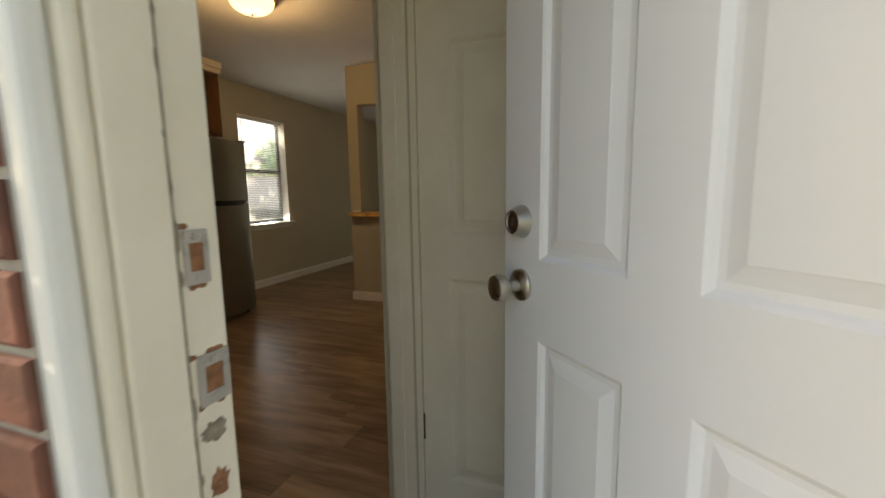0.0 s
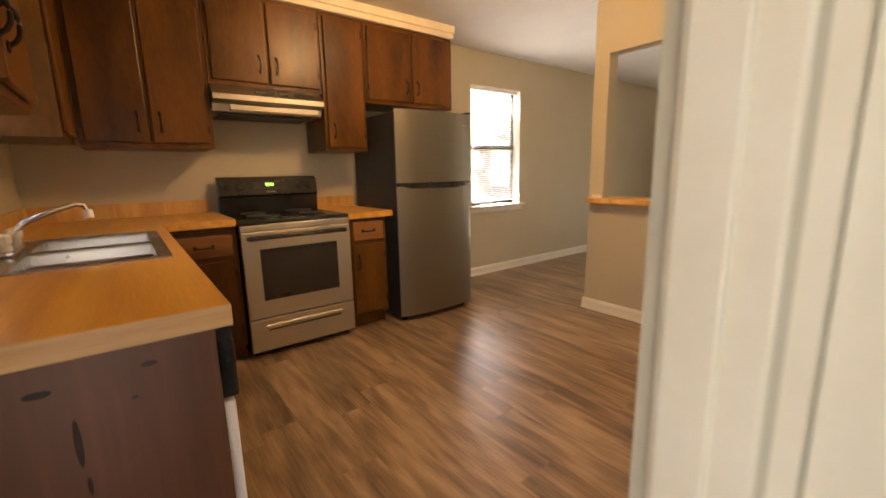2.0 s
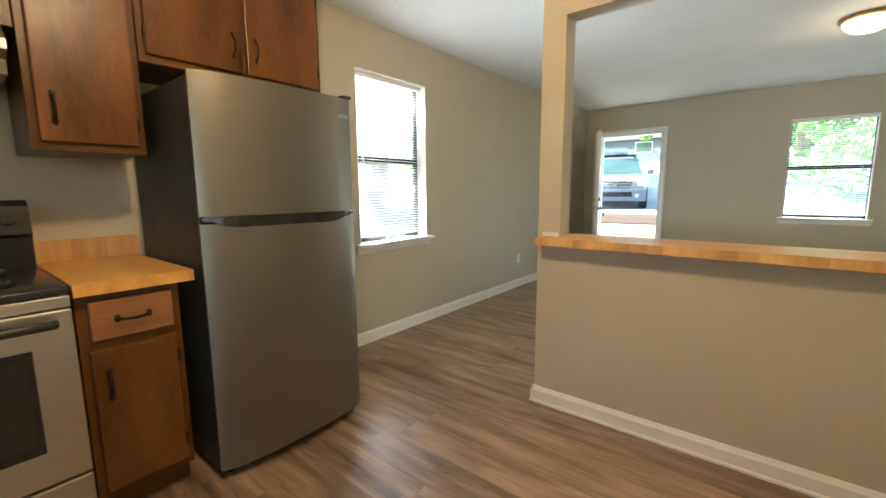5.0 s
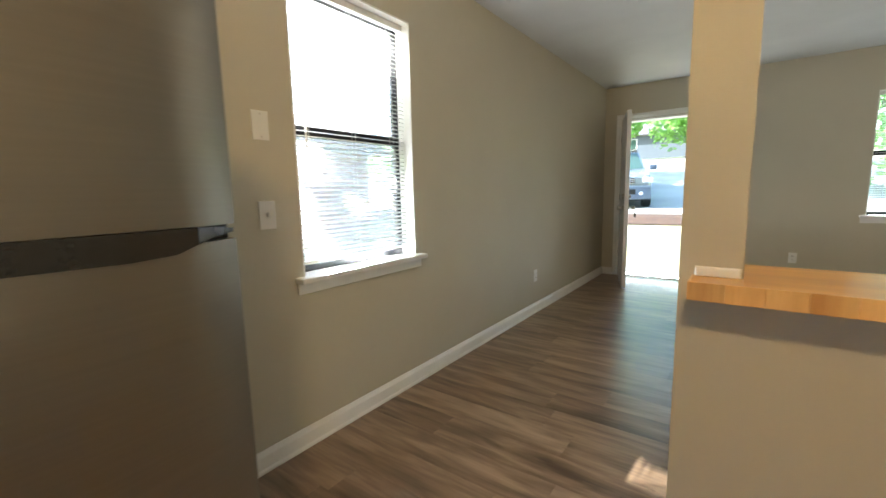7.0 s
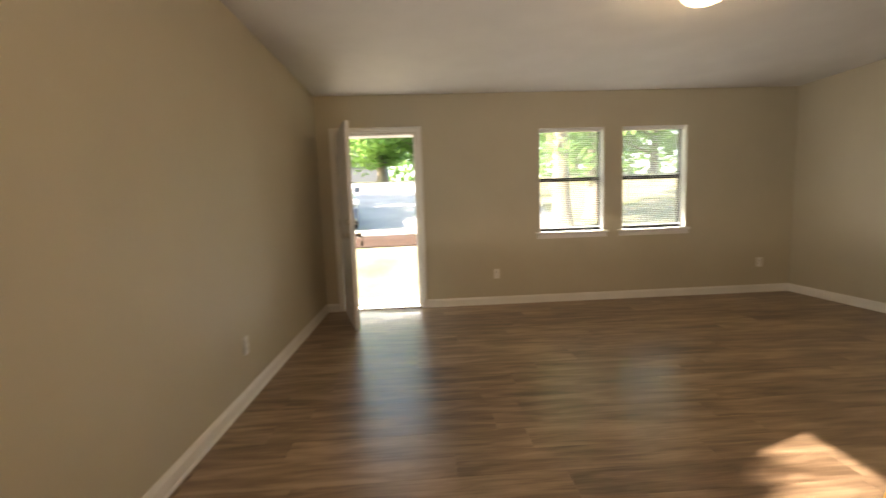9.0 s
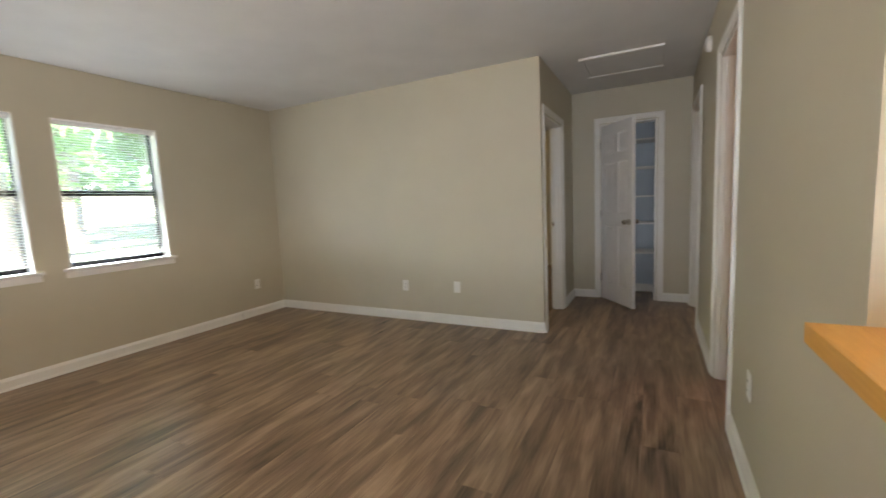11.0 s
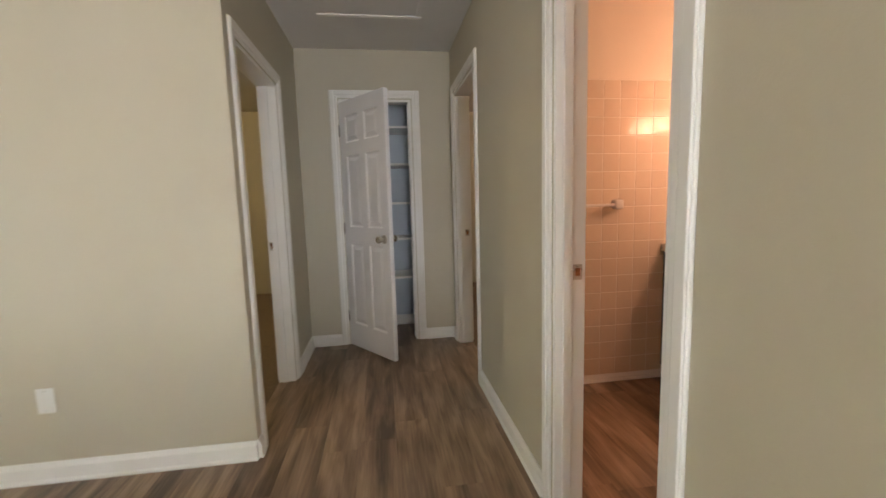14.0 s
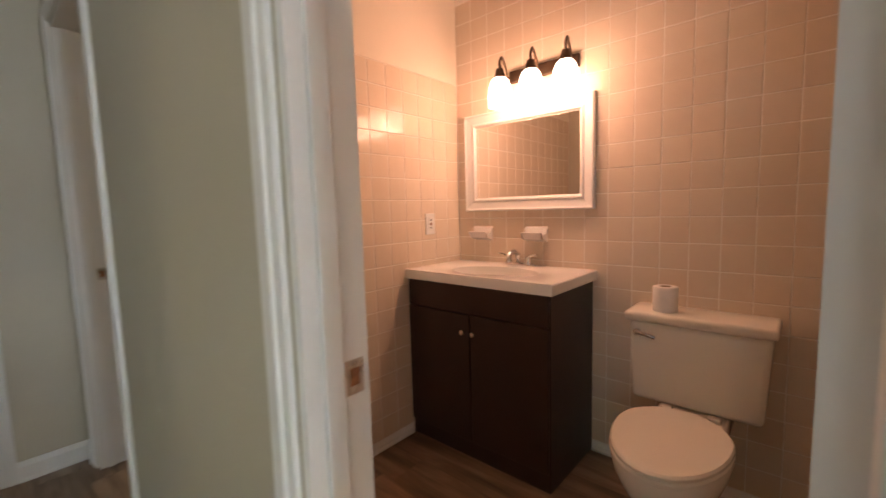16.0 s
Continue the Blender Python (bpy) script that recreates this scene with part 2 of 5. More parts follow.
# ---- mesh helpers ----
def bx(bm, x0, x1, y0, y1, z0, z1, bevel=0.0, seg=2):
    """A box, with rounded edges when bevel is given."""
    r = bmesh.ops.create_cube(bm, size=1.0, matrix=Matrix.LocRotScale(((x0 + x1) / 2, (y0 + y1) / 2, (z0 + z1) / 2), None, (abs(x1 - x0), abs(y1 - y0), abs(z1 - z0))))
    if bevel:
        vs = set(r["verts"])
        es = [e for e in bm.edges if e.verts[0] in vs and e.verts[1] in vs]
        bmesh.ops.bevel(bm, geom=es, offset=bevel, segments=seg, affect="EDGES", profile=0.5)
    return bm


def cyl(bm, p0, p1, r0, r1=None, seg=20, caps=True):
    """A round bar or cone from p0 to p1."""
    p0, p1 = Vector(p0), Vector(p1)
    d = p1 - p0
    m = Matrix.Translation((p0 + p1) / 2) @ d.to_track_quat("Z", "Y").to_matrix().to_4x4()
    bmesh.ops.create_cone(bm, cap_ends=caps, segments=seg, radius1=r0, radius2=r0 if r1 is None else r1, depth=d.length, matrix=m)
    return bm


def ball(bm, c, r, s=(1, 1, 1), seg=20):
    bmesh.ops.create_uvsphere(bm, u_segments=seg, v_segments=seg // 2, radius=r, matrix=Matrix.LocRotScale(c, None, s))
    return bm


def lathe(bm, rows, seg=28, m=Matrix.Identity(4)):
    """A turned shape from (radius, height) rows."""
    rings = [[bm.verts.new(m @ Vector((r * math.cos(a), r * math.sin(a), z))) for a in (2 * math.pi * i / seg for i in range(seg))] for r, z in rows]
    for a, b in zip(rings, rings[1:]):
        for i in range(seg):
            j = (i + 1) % seg
            bm.faces.new((a[i], a[j], b[j], b[i]))
    bm.faces.new(rings[-1])
    bm.faces.new(list(reversed(rings[0])))
    return bm


def tube(bm, points, r, seg=10):
    """A bent bar along points."""
    P = [Vector(p) for p in points]
    rings = []
    for i, p in enumerate(P):
        d = (P[min(i + 1, len(P) - 1)] - P[max(i - 1, 0)]).normalized()
        q = d.to_track_quat("Z", "Y")
        rings.append([bm.verts.new(p + q @ Vector((r * math.cos(a), r * math.sin(a), 0))) for a in (2 * math.pi * k / seg for k in range(seg))])
    for a, b in zip(rings, rings[1:]):
        for i in range(seg):
            j = (i + 1) % seg
            bm.faces.new((a[i], a[j], b[j], b[i]))
    bm.faces.new(rings[-1])
    bm.faces.new(list(reversed(rings[0])))
    return bm


def quads(bm, grid):
    """A skin over rows of points."""
    V = [[bm.verts.new(p) for p in row] for row in grid]
    for a, b in zip(V, V[1:]):
        for i in range(len(a) - 1):
            bm.faces.new((a[i], a[i + 1], b[i + 1], b[i]))
    return bm


def make(name, bm, material, smooth=False):
    bmesh.ops.recalc_face_normals(bm, faces=bm.faces[:])
    me = bpy.data.meshes.new(name)
    bm.to_mesh(me)
    bm.free()
    for p in me.polygons:
        p.use_smooth = smooth
    if smooth:
        me.set_sharp_from_angle(angle=radians(35))
    me.materials.append(material)
    return new(name, me)


def part(name, bm, material, parent, label="", smooth=False, local=False):
    """One mesh object under a thing or a part; built in world axes unless local."""
    if not local:
        top = parent
        while top.parent:
            top = top.parent
        bm.transform(top.matrix_basis.inverted())
    ob = make(name, bm, material, smooth)
    ob.parent = parent
    if label:
        ob["label"] = label
    return ob


def thing(name, label, category, group="", kind="", m=None):
    ob = new(name)
    ob.empty_display_size = 0.1
    if m is not None:
        ob.matrix_basis = m
    return tagged(ob, label, category, group, kind)


B = bmesh.new


# ---- structure ----
H = 2.46


def wall(name, axis, a0, a1, t0, t1, label, openings=(), z0=0.0, z1=H, material=None):
    """A wall along one axis, from a0 to a1, with thickness t0 to t1; openings are (from, to, bottom, top)."""
    bm = B()

    def piece(a, b, lo, hi):
        if b - a > 1e-4 and hi - lo > 1e-4:
            bx(bm, *((a, b, t0, t1) if axis == "x" else (t0, t1, a, b)), lo, hi)

    at = a0
    for o0, o1, lo, hi in sorted(openings):
        piece(at, o0, z0, z1)
        piece(o0, o1, z0, lo)
        piece(o0, o1, hi, z1)
        at = o1
    piece(at, a1, z0, z1)
    return tagged(make(name, bm, material or M_WALL), label, "wall", kind="structure")


XE = 5.67   # living room end wall
YF = 4.73   # front wall
YB = -3.585 # back wall
XH = 7.25   # hall end
YH = 1.375  # hall left wall
YT = 0.117  # partition, living side
XK = 3.30  # kitchen closet corner
W1 = (-0.02, 0.765, 0.80, 2.112)
F1, F2 = (2.545, 3.32, 0.84, 2.05), (3.54, 4.325, 0.84, 2.05)
FD = (0.215, 1.115, -0.02, 2.035)
BD = (3.55, 4.345, -0.02, 2.05)
SW = (1.00, 1.72, 1.22, 2.02)
BATH = (4.477, 5.10, -0.001, 2.055)
BED2 = (6.33, 7.085, -0.001, 2.075)
BED1 = (5.80, 6.575, -0.001, 2.0)
CLO = (0.455, 1.05, -0.001, 2.07)
PASS = (1.60, 2.99, 0.93, 2.065)
KC = (3.414, 4.164, -0.001, 2.04)

wall("wall_west", "y", YB, YF, -0.17, 0.0, "beige painted wall with a window and kitchen units", [W1])
wall("wall_front", "x", -0.17, 9.6, YF, YF + 0.18, "beige painted front wall with door and two windows", [FD, F1, F2])
wall("wall_back", "x", -0.17, 9.6, YB - 0.075, YB, "beige painted back wall with sink window and back door", [SW, (BD[0] - 0.065, BD[1] + 0.055, -0.02, 2.10)])
wall("wall_living_end", "y", YH, YF, XE, XE + 0.115, "beige painted end wall with two outlets")
wall("wall_partition", "x", 1.475, XH, 0.0, YT, "beige painted partition with pass-through and doorways", [PASS, BATH, BED2])
wall("wall_hall_left", "x", XE + 0.115, XH, YH, YH + 0.115, "grey-beige hall wall with bedroom doorway", [BED1])
wall("wall_hall_end", "y", YT, YH, XH, XH + 0.115, "hall end wall with linen closet opening", [CLO])
wall("wall_kitchen_right", "y", -2.575, 0.0, XK, XK + 0.115, "beige painted kitchen side wall")
wall("wall_utility", "x", XK, 4.9, -2.69, -2.575, "painted wall with closet door by the entry", [KC])
wall("wall_entry_right", "y", YB, -2.69, 4.9, 5.015, "entry side wall")
wall("wall_bath_tile", "x", 3.9, 6.135, -1.655, -1.5302, "bathroom wall behind vanity and toilet", material=M_GROUT)
wall("wall_bath_end", "y", -1.5302, 0.0, 6.1252, 6.25, "bathroom end wall", material=M_GROUT)
wall("wall_bath_left", "y", -1.54, 0.0, 3.785, 3.9, "bathroom wall opposite", material=M_WALL)
wall("wall_closet_back", "y", 0.1, 1.5, 7.75, 7.85, "linen closet back wall", material=M_CLOSET)
wall("wall_closet_side", "x", XH + 0.115, 7.75, 0.2, 0.3, "linen closet side wall", material=M_CLOSET)
wall("wall_closet_side_far", "x", XH + 0.115, 7.75, 1.2, 1.3, "linen closet side wall", material=M_CLOSET)
wall("wall_house_end", "y", YB, YF, 9.6, 9.75, "far outer wall of the house")
wall("wall_bedroom_divide", "x", 7.85, 9.6, 0.9, 1.0, "wall between the bedrooms")
wall("wall_bedroom_side", "y", YB, -0.0, 6.25, 6.33, "bedroom side wall")

bm = bx(B(), -0.17, 9.75, YB - 0.12, YF + 0.18, H, H + 0.12)
tagged(make("ceiling", bm, M_CEIL), "white textured ceiling", "ceiling", kind="structure")
bm = bx(B(), -0.17, 9.75, YB - 0.12, YF + 0.18, -0.12, -0.012)
floor = tagged(make("floor", bm, M_MORTAR), "brown wood-look vinyl plank floor", "floor", kind="structure")

M_LAWN = mat("dry_lawn", (0.15, 0.17, 0.07), (0.32, 0.27, 0.20), 1.1, 0.95, bump=0.8, bscale=60, fine=0.5)
M_ROAD = mat("pale_asphalt", (0.40, 0.39, 0.39), (0.28, 0.28, 0.29), 0.7, 0.9, bump=0.5, bscale=80, fine=0.4)
M_MULCH = mat("leaf_mulch", (0.07, 0.033, 0.019), (0.035, 0.019, 0.012), 9, 0.95, bump=1.0, bscale=50, fine=0.6)
M_SLAB = mat("porch_concrete", (0.45, 0.43, 0.40), (0.36, 0.34, 0.31), 5, 0.9, bump=0.4)
PROFILE = [(-200, -0.16), (5.6, -0.16), (9.2, 0.50), (12, 0.58), (16, 1.25), (25, 2.65), (55, 4.7), (200, 9.0)]


def ground_z(x, y):
    z = float(np.interp(y, [p[0] for p in PROFILE], [p[1] for p in PROFILE]))
    return z + (0.06 * noise.noise(Vector((x * 0.35, y * 0.35, 0))) if y > 5.7 else 0.0)


def sheet(name, material, xs, ys, lift, label, category):
    bm = B()
    quads(bm, [[(x, y, ground_z(x, y) + lift) for x in xs] for y in ys])
    return tagged(make(name, bm, material, True), label, category, kind="structure")


def steps(a, b, n):
    return [a + (b - a) * i / n for i in range(n + 1)]


sheet("ground", M_LAWN, [-190, -90, -50] + steps(-30, 30, 60) + [50, 90, 190], [-190, -60, -20] + steps(-8, 5.4, 12) + steps(5.6, 30, 60) + [36, 44, 60, 100, 190], 0, "patchy sunlit lawn rising towards the street", "ground")
sheet("road", M_ROAD, steps(-30, 5.5, 40), steps(9.8, 27, 36), 0.03, "pale sunlit asphalt driveway", "road")
sheet("mulch_bed", M_MULCH, steps(-12, 4.0, 30), steps(8.5, 9.9, 8), 0.022, "strip of reddish leaf mulch beside the driveway", "ground")
bm = bx(B(), -0.4, 1.7, YF + 0.18, YF + 1.05, -0.4, -0.08, 0.01)
tagged(make("porch_slab", bm, M_SLAB), "small concrete porch slab at the front door", "porch", kind="structure")
bm = bx(B(), 3.2, 5.4, YB - 1.6, YB - 0.2, -0.4, -0.06, 0.01)
tagged(make("back_step", bm, M_SLAB), "concrete step outside the back door", "porch", kind="structure")


# ---- trim ----
def skirting(x0, y0, x1, y1, nx, ny, h=0.095, d=0.016):
    """A baseboard along a wall from one end to the other, standing out by the normal, with a rounded cap and shoe."""
    a, b, n = Vector((x0, y0, 0)), Vector((x1, y1, 0)), Vector((nx, ny, 0))
    prof = [(0, 0.001), (d + 0.006, 0.001), (d + 0.006, 0.012), (d, 0.02), (d, h - 0.022), (d - 0.006, h - 0.01), (d - 0.010, h), (0, h)]
    bm = B()
    rows = [[p + n * u + Vector((0, 0, v)) for u, v in prof + prof[:1]] for p in (a, b)]
    quads(bm, rows)
    for r in rows:
        bm.faces.new([bm.verts.new(p) for p in r[:-1]])
    return tagged(make("baseboard", bm, M_TRIM), "white painted wooden baseboard", "baseboard", kind="structure")


for q in ((0, -0.69, 0, YF, 1, 0), (0.0, YF, 0.14, YF, 0, -1), (1.185, YF, XE, YF, 0, -1), (XE, YH, XE, YF, -1, 0), (XE, YH, BED1[0] - 0.073, YH, 0, -1),
          (1.476, 0, XK, 0, 0, -1), (1.475, -0.016, 1.475, YT + 0.016, -1, 0), (1.476, YT, BATH[0] - 0.072, YT, 0, 1), (5.17, YT, 6.26, YT, 0, 1), (7.155, YT, XH, YT, 0, 1),
          (BED1[1] + 0.073, YH, XH, YH, 0, -1), (XH, YT, XH, 0.385, -1, 0), (XH, 1.12, XH, YH, -1, 0), (XK, -2.6, XK, 0, -1, 0), (7.75, 0.3, 7.75, 1.2, -1, 0)):
    skirting(*q)
skirting(6.122, -1.08, 6.122, 0, -1, 0, 0.05, 0.01)
skirting(3.9, -1.527, 5.3, -1.527, 0, 1, 0.05, 0.01)


def casing(name, axis, o, face, out, label, material=None, jamb=None, w=0.065, stop=True):
    """The frame round a doorway: casing on one face (and on the other), jambs and stops in the opening. face/other: the wall's two faces."""
    material = material or M_TRIM
    a0, a1, _, top = o
    th = thing(name, label, "door frame", kind="structure")
    lo, hi = min(face, out), max(face, out)

    def pc(nm, u0, u1, v0, v1, z0, z1, bev=0.004):
        bm = bx(B(), *((u0, u1, v0, v1) if axis == "x" else (v0, v1, u0, u1)), z0, z1, bev)
        part(nm, bm, material, th)

    for v, sgn in ((lo, -1), (hi, 1)):
        for k, (ww, dd) in enumerate(((w, 0.012), (w * 0.55, 0.018))):
            v0, v1 = sorted((v, v + sgn * dd))
            e = 0 if k == 0 else w * 0.38
            pc("side_casing", a0 - 0.006 - e - ww + (0 if k == 0 else 0.0), a0 - 0.006 - e, v0, v1, 0, top + 0.006 + e + (ww if k == 0 else ww))
            pc("side_casing", a1 + 0.006 + e, a1 + 0.006 + e + ww, v0, v1, 0, top + 0.006 + e + ww)
            pc("head_casing", a0 - 0.0055 - e, a1 + 0.0055 + e, v0, v1, top + 0.006 + e, top + 0.006 + e + ww)
    pc("jamb", a0, a0 + 0.019, lo + 0.001, hi - 0.001, 0, top, 0)
    pc("jamb", a1 - 0.019, a1, lo + 0.001, hi - 0.001, 0, top, 0)
    pc("head_jamb", a0 + 0.019, a1 - 0.019, lo + 0.001, hi - 0.001, top - 0.019, top, 0)
    if stop:
        m0, m1 = (lo + hi) / 2 - 0.004, (lo + hi) / 2 + 0.03
        pc("door_stop", a0 + 0.019, a0 + 0.03, m0, m1, 0, top - 0.019, 0.002)
        pc("door_stop", a1 - 0.03, a1 - 0.019, m0, m1, 0, top - 0.019, 0.002)
    return th


c_bath = casing("door_frame_bath", "x", BATH, YT, 0.0, "white painted bathroom door frame with strike plate")
casing("door_frame_bedroom", "x", BED2, YT, 0.0, "white painted bedroom door frame off the hall")
casing("door_frame_bedroom_left", "x", BED1, YH, YH + 0.115, "white painted bedroom door frame off the hall")
casing("door_frame_closet", "y", CLO, XH, XH + 0.115, "white painted linen closet door frame")
casing("door_frame_utility", "x", KC, -2.69, -2.575, "cream painted utility closet door frame", M_CREAM, w=0.088)
casing("door_frame_front", "x", FD, YF, YF + 0.18, "white painted front door frame")


def strike(name, m, label, w=0.028, h=0.057):
    """A strike plate in its own axes: flat in x and z, facing -y."""
    th = thing(name, label, "strike plate", m=m)
    bm = B()
    bx(bm, -w / 2, w / 2, -0.0015, 0, -h / 2, -h * 0.26)
    bx(bm, -w / 2, w / 2, -0.0015, 0, h * 0.26, h / 2)
    bx(bm, -w / 2, -w * 0.28, -0.0015, 0, -h * 0.26, h * 0.26)
    bx(bm, w * 0.28, w / 2, -0.0015, 0, -h * 0.26, h * 0.26)
    part("plate", bm, M_NICKEL, th, local=True)
    part("latch_hole", bx(B(), -w * 0.28, w * 0.28, -0.0006, 0, -h * 0.26, h * 0.26), M_RUST, th, "bare wood latch hole", local=True)
    for z in (-h * 0.38, h * 0.38):
        part("screw", cyl(B(), (0, -0.0028, z), (0, -0.001, z), 0.0042, seg=12), M_NICKEL, th, local=True)
    return th


M_RUST = mat("bare_chipped_wood", (0.33, 0.15, 0.07), (0.16, 0.07, 0.035), 60, 0.85, bump=0.5)
M_GREY = mat("weathered_wood", (0.33, 0.29, 0.22), (0.2, 0.17, 0.12), 60, 0.9, bump=0.6)
strike("strike_plate", pose(5.081, 0.03, 0.95, rz=-90), "satin nickel strike plate on the bathroom jamb", 0.034)
strike("strike_plate", pose(7.066, 0.03, 0.95, rz=-90), "satin nickel strike plate on a bedroom jamb", 0.034)
strike("strike_plate", pose(BED1[1] - 0.019, YH + 0.09, 0.95, rz=-90), "satin nickel strike plate on a bedroom jamb", 0.034)


# ---- doors ----
def knob(parent, x, z, side, t, material=None):
    """A round door knob with its rose, on the face at y = side * t."""
    material = material or M_NICKEL
    y = side * t
    m = Matrix.Translation((x, y, z)) @ pose(0, 0, 0, -90 * side)
    k = part("knob", lathe(B(), [(0.0335, 0), (0.033, 0.006), (0.028, 0.011), (0.013, 0.014), (0.0115, 0.03), (0.017, 0.036), (0.0255, 0.045), (0.0275, 0.056), (0.025, 0.066), (0.016, 0.071), (0.004, 0.0725)], 28, m), material, parent, "round satin nickel knob", True, True)
    return k


def deadbolt(parent, x, z, side, t):
    y = side * t
    m = Matrix.Translation((x, y, z)) @ pose(0, 0, 0, -90 * side)
    d = part("deadbolt", lathe(B(), [(0.033, 0), (0.0325, 0.004), (0.0245, 0.022), (0.0235, 0.026), (0.019, 0.0262), (0.018, 0.024)], 28, m), M_NICKEL, parent, "round satin nickel deadbolt", True, True)
    part("keyway", bx(B(), x - 0.0015, x + 0.0015, y + side * 0.0235, y + side * 0.0275, z - 0.006, z + 0.006), M_BLACK, d, local=True)
    return d


def panel_door(name, label, m, w, h, t=0.044, material=None, hinges=(), category="door", low=0.88, high=1.015, hinge_side=-1, stile=None, mid=None):
    """A six-panel door: hinge edge on the z axis, leaf along +x, thickness along y."""
    material = material or M_DOOR
    th = thing(name, label, category, m=m)
    st, ms = stile or 0.115 * w / 0.86, mid or 0.105 * w / 0.86
    rows = [(0.20, low), (high, 1.60 * h / 2.03), (1.70 * h / 2.03, h - 0.115)]
    cols = [(st, (w - ms) / 2), ((w + ms) / 2, w - st)]
    bm = B()
    hz = t / 2
    bx(bm, 0, st, -hz, hz, 0, h)
    bx(bm, w - st, w, -hz, hz, 0, h)
    bx(bm, cols[0][1], cols[1][0], -hz, hz, 0, h)
    zs = [0.0] + [z for r in rows for z in r] + [h]
    for i in range(0, len(zs), 2):
        for c in cols:
            bx(bm, *c, -hz, hz, zs[i], zs[i + 1])
    part("leaf", bm, material, th, local=True)
    for c in cols:
        for r in rows:
            pb = B()
            for sgn in (-1, 1):
                def ring(inset, depth):
                    return [Vector((x, sgn * (hz - depth), z)) for x, z in ((c[0] + inset, r[0] + inset), (c[1] - inset, r[0] + inset), (c[1] - inset, r[1] - inset), (c[0] + inset, r[1] - inset))]
                prof = [ring(0, 0.0), (ring(0.006, 0.004)), ring(0.012, 0.0105), ring(0.022, 0.0105), ring(0.045, 0.004), ring(0.047, 0.003)]
                vs = [[pb.verts.new(p) for p in q] for q in prof]
                for a, b in zip(vs, vs[1:]):
                    for i in range(4):
                        j = (i + 1) % 4
                        pb.faces.new((a[i], a[j], b[j], b[i]))
                pb.faces.new(vs[-1])
            part("panel", pb, material, th, local=True)
    for z in hinges:
        hb = cyl(B(), (-0.004, hinge_side * hz, z - 0.045), (-0.004, hinge_side * hz, z + 0.045), 0.0065, seg=10)
        bx(hb, -0.003, 0.0, -hz, hz, z - 0.045, z + 0.045)
        part("hinge", hb, M_HINGE, th, local=True)
    return th


M_HINGE = mat("old_dark_hinge", (0.16, 0.13, 0.09), (0.10, 0.08, 0.06), 40, 0.45, 0.7)
d_back = panel_door("back_door", "white six-panel back door standing ajar", pose(4.311, -3.497, 0.012, rz=135), 0.75, 2.03, low=0.853, high=1.013, stile=0.115, mid=0.11)
knob(d_back, 0.69, 0.955, 1, 0.022)
deadbolt(d_back, 0.69, 1.085, 1, 0.022)
knob(d_back, 0.69, 0.955, -1, 0.022)
d_ut = panel_door("utility_door", "closed cream six-panel utility closet door", pose(KC[0] + 0.021, -2.66, 0.012), KC[1] - KC[0] - 0.042, 2.005, 0.035, M_CREAM, (0.375, 1.75), hinge_side=-1)
knob(d_ut, 0.65, 0.95, -1, 0.0175)
d_cl = panel_door("closet_door", "white six-panel linen closet door left half open", pose(XH - 0.012, CLO[1] - 0.018, 0.012, rz=216), 0.615, 2.02, 0.035, M_DOOR, (0.25, 1.0, 1.8))
knob(d_cl, 0.555, 0.935, 1, 0.0175)
knob(d_cl, 0.555, 0.935, -1, 0.0175)
d_ba = panel_door("bathroom_door", "white six-panel bathroom door folded back open", pose(BATH[0] + 0.039, -0.006, 0.012, rz=-95), 0.60, 2.02, 0.035, M_DOOR)
d_fr = panel_door("front_door", "white six-panel front door standing wide open", pose(FD[0] + 0.022, YF - 0.004, 0.012, rz=-73.5), 0.865, 2.01, 0.044, M_DOOR, (0.28, 1.03, 1.76), hinge_side=-1)
knob(d_fr, 0.80, 0.93, 1, 0.022)
knob(d_fr, 0.80, 0.93, -1, 0.022)
deadbolt(d_fr, 0.80, 1.06, 1, 0.022)
deadbolt(d_fr, 0.80, 1.06, -1, 0.022)
kb = tube(B(), [(0.80, 0.09, 0.93), (0.80, 0.10, 0.90), (0.80, 0.095, 0.87)], 0.004, 8)
bx(kb, 0.775, 0.825, 0.085, 0.105, 0.82, 0.87, 0.004)
part("key_bunch", kb, M_BLACK, d_fr, "dark keys hanging from the lock", local=True)
bm = bx(B(), FD[0], FD[1], YF - 0.01, YF + 0.20, -0.012, 0.018, 0.004)
tagged(make("threshold", bm, M_NICKEL), "worn aluminium front door threshold", "threshold", kind="structure")
bm = bx(B(), BD[0], BD[1], YB - 0.13, YB + 0.01, -0.012, 0.016, 0.004)
tagged(make("threshold", bm, M_NICKEL), "worn aluminium back door threshold", "threshold", kind="structure")

# back door frame with its chewed strike jamb
YJ = YB + 0.068
fb = thing("door_frame_back", "worn cream back door frame with chipped strike holes", "door frame", kind="structure")
part("jamb", bx(B(), BD[0] - 0.06, BD[0], YJ - 0.052, YJ + 0.002, 0, 2.09, 0.002), M_CREAM, fb)
part("jamb", bx(B(), BD[1], BD[1] + 0.05, YJ - 0.11, YJ + 0.002, 0, 2.09, 0.002), M_CREAM, fb)
part("inner_casing", bx(B(), BD[0] - 0.12, BD[0] - 0.046, YB + 0.001, YB + 0.104, 0, 2.15, 0.004), M_CREAM, fb)
part("head_jamb", bx(B(), BD[0], BD[1], YJ - 0.11, YJ + 0.002, 2.05, 2.09, 0.002), M_CREAM, fb)
part("door_stop", bx(B(), BD[0] - 0.06, BD[0] + 0.006, YJ - 0.108, YJ - 0.0525, 0, 2.09, 0.003), M_CREAM, fb)
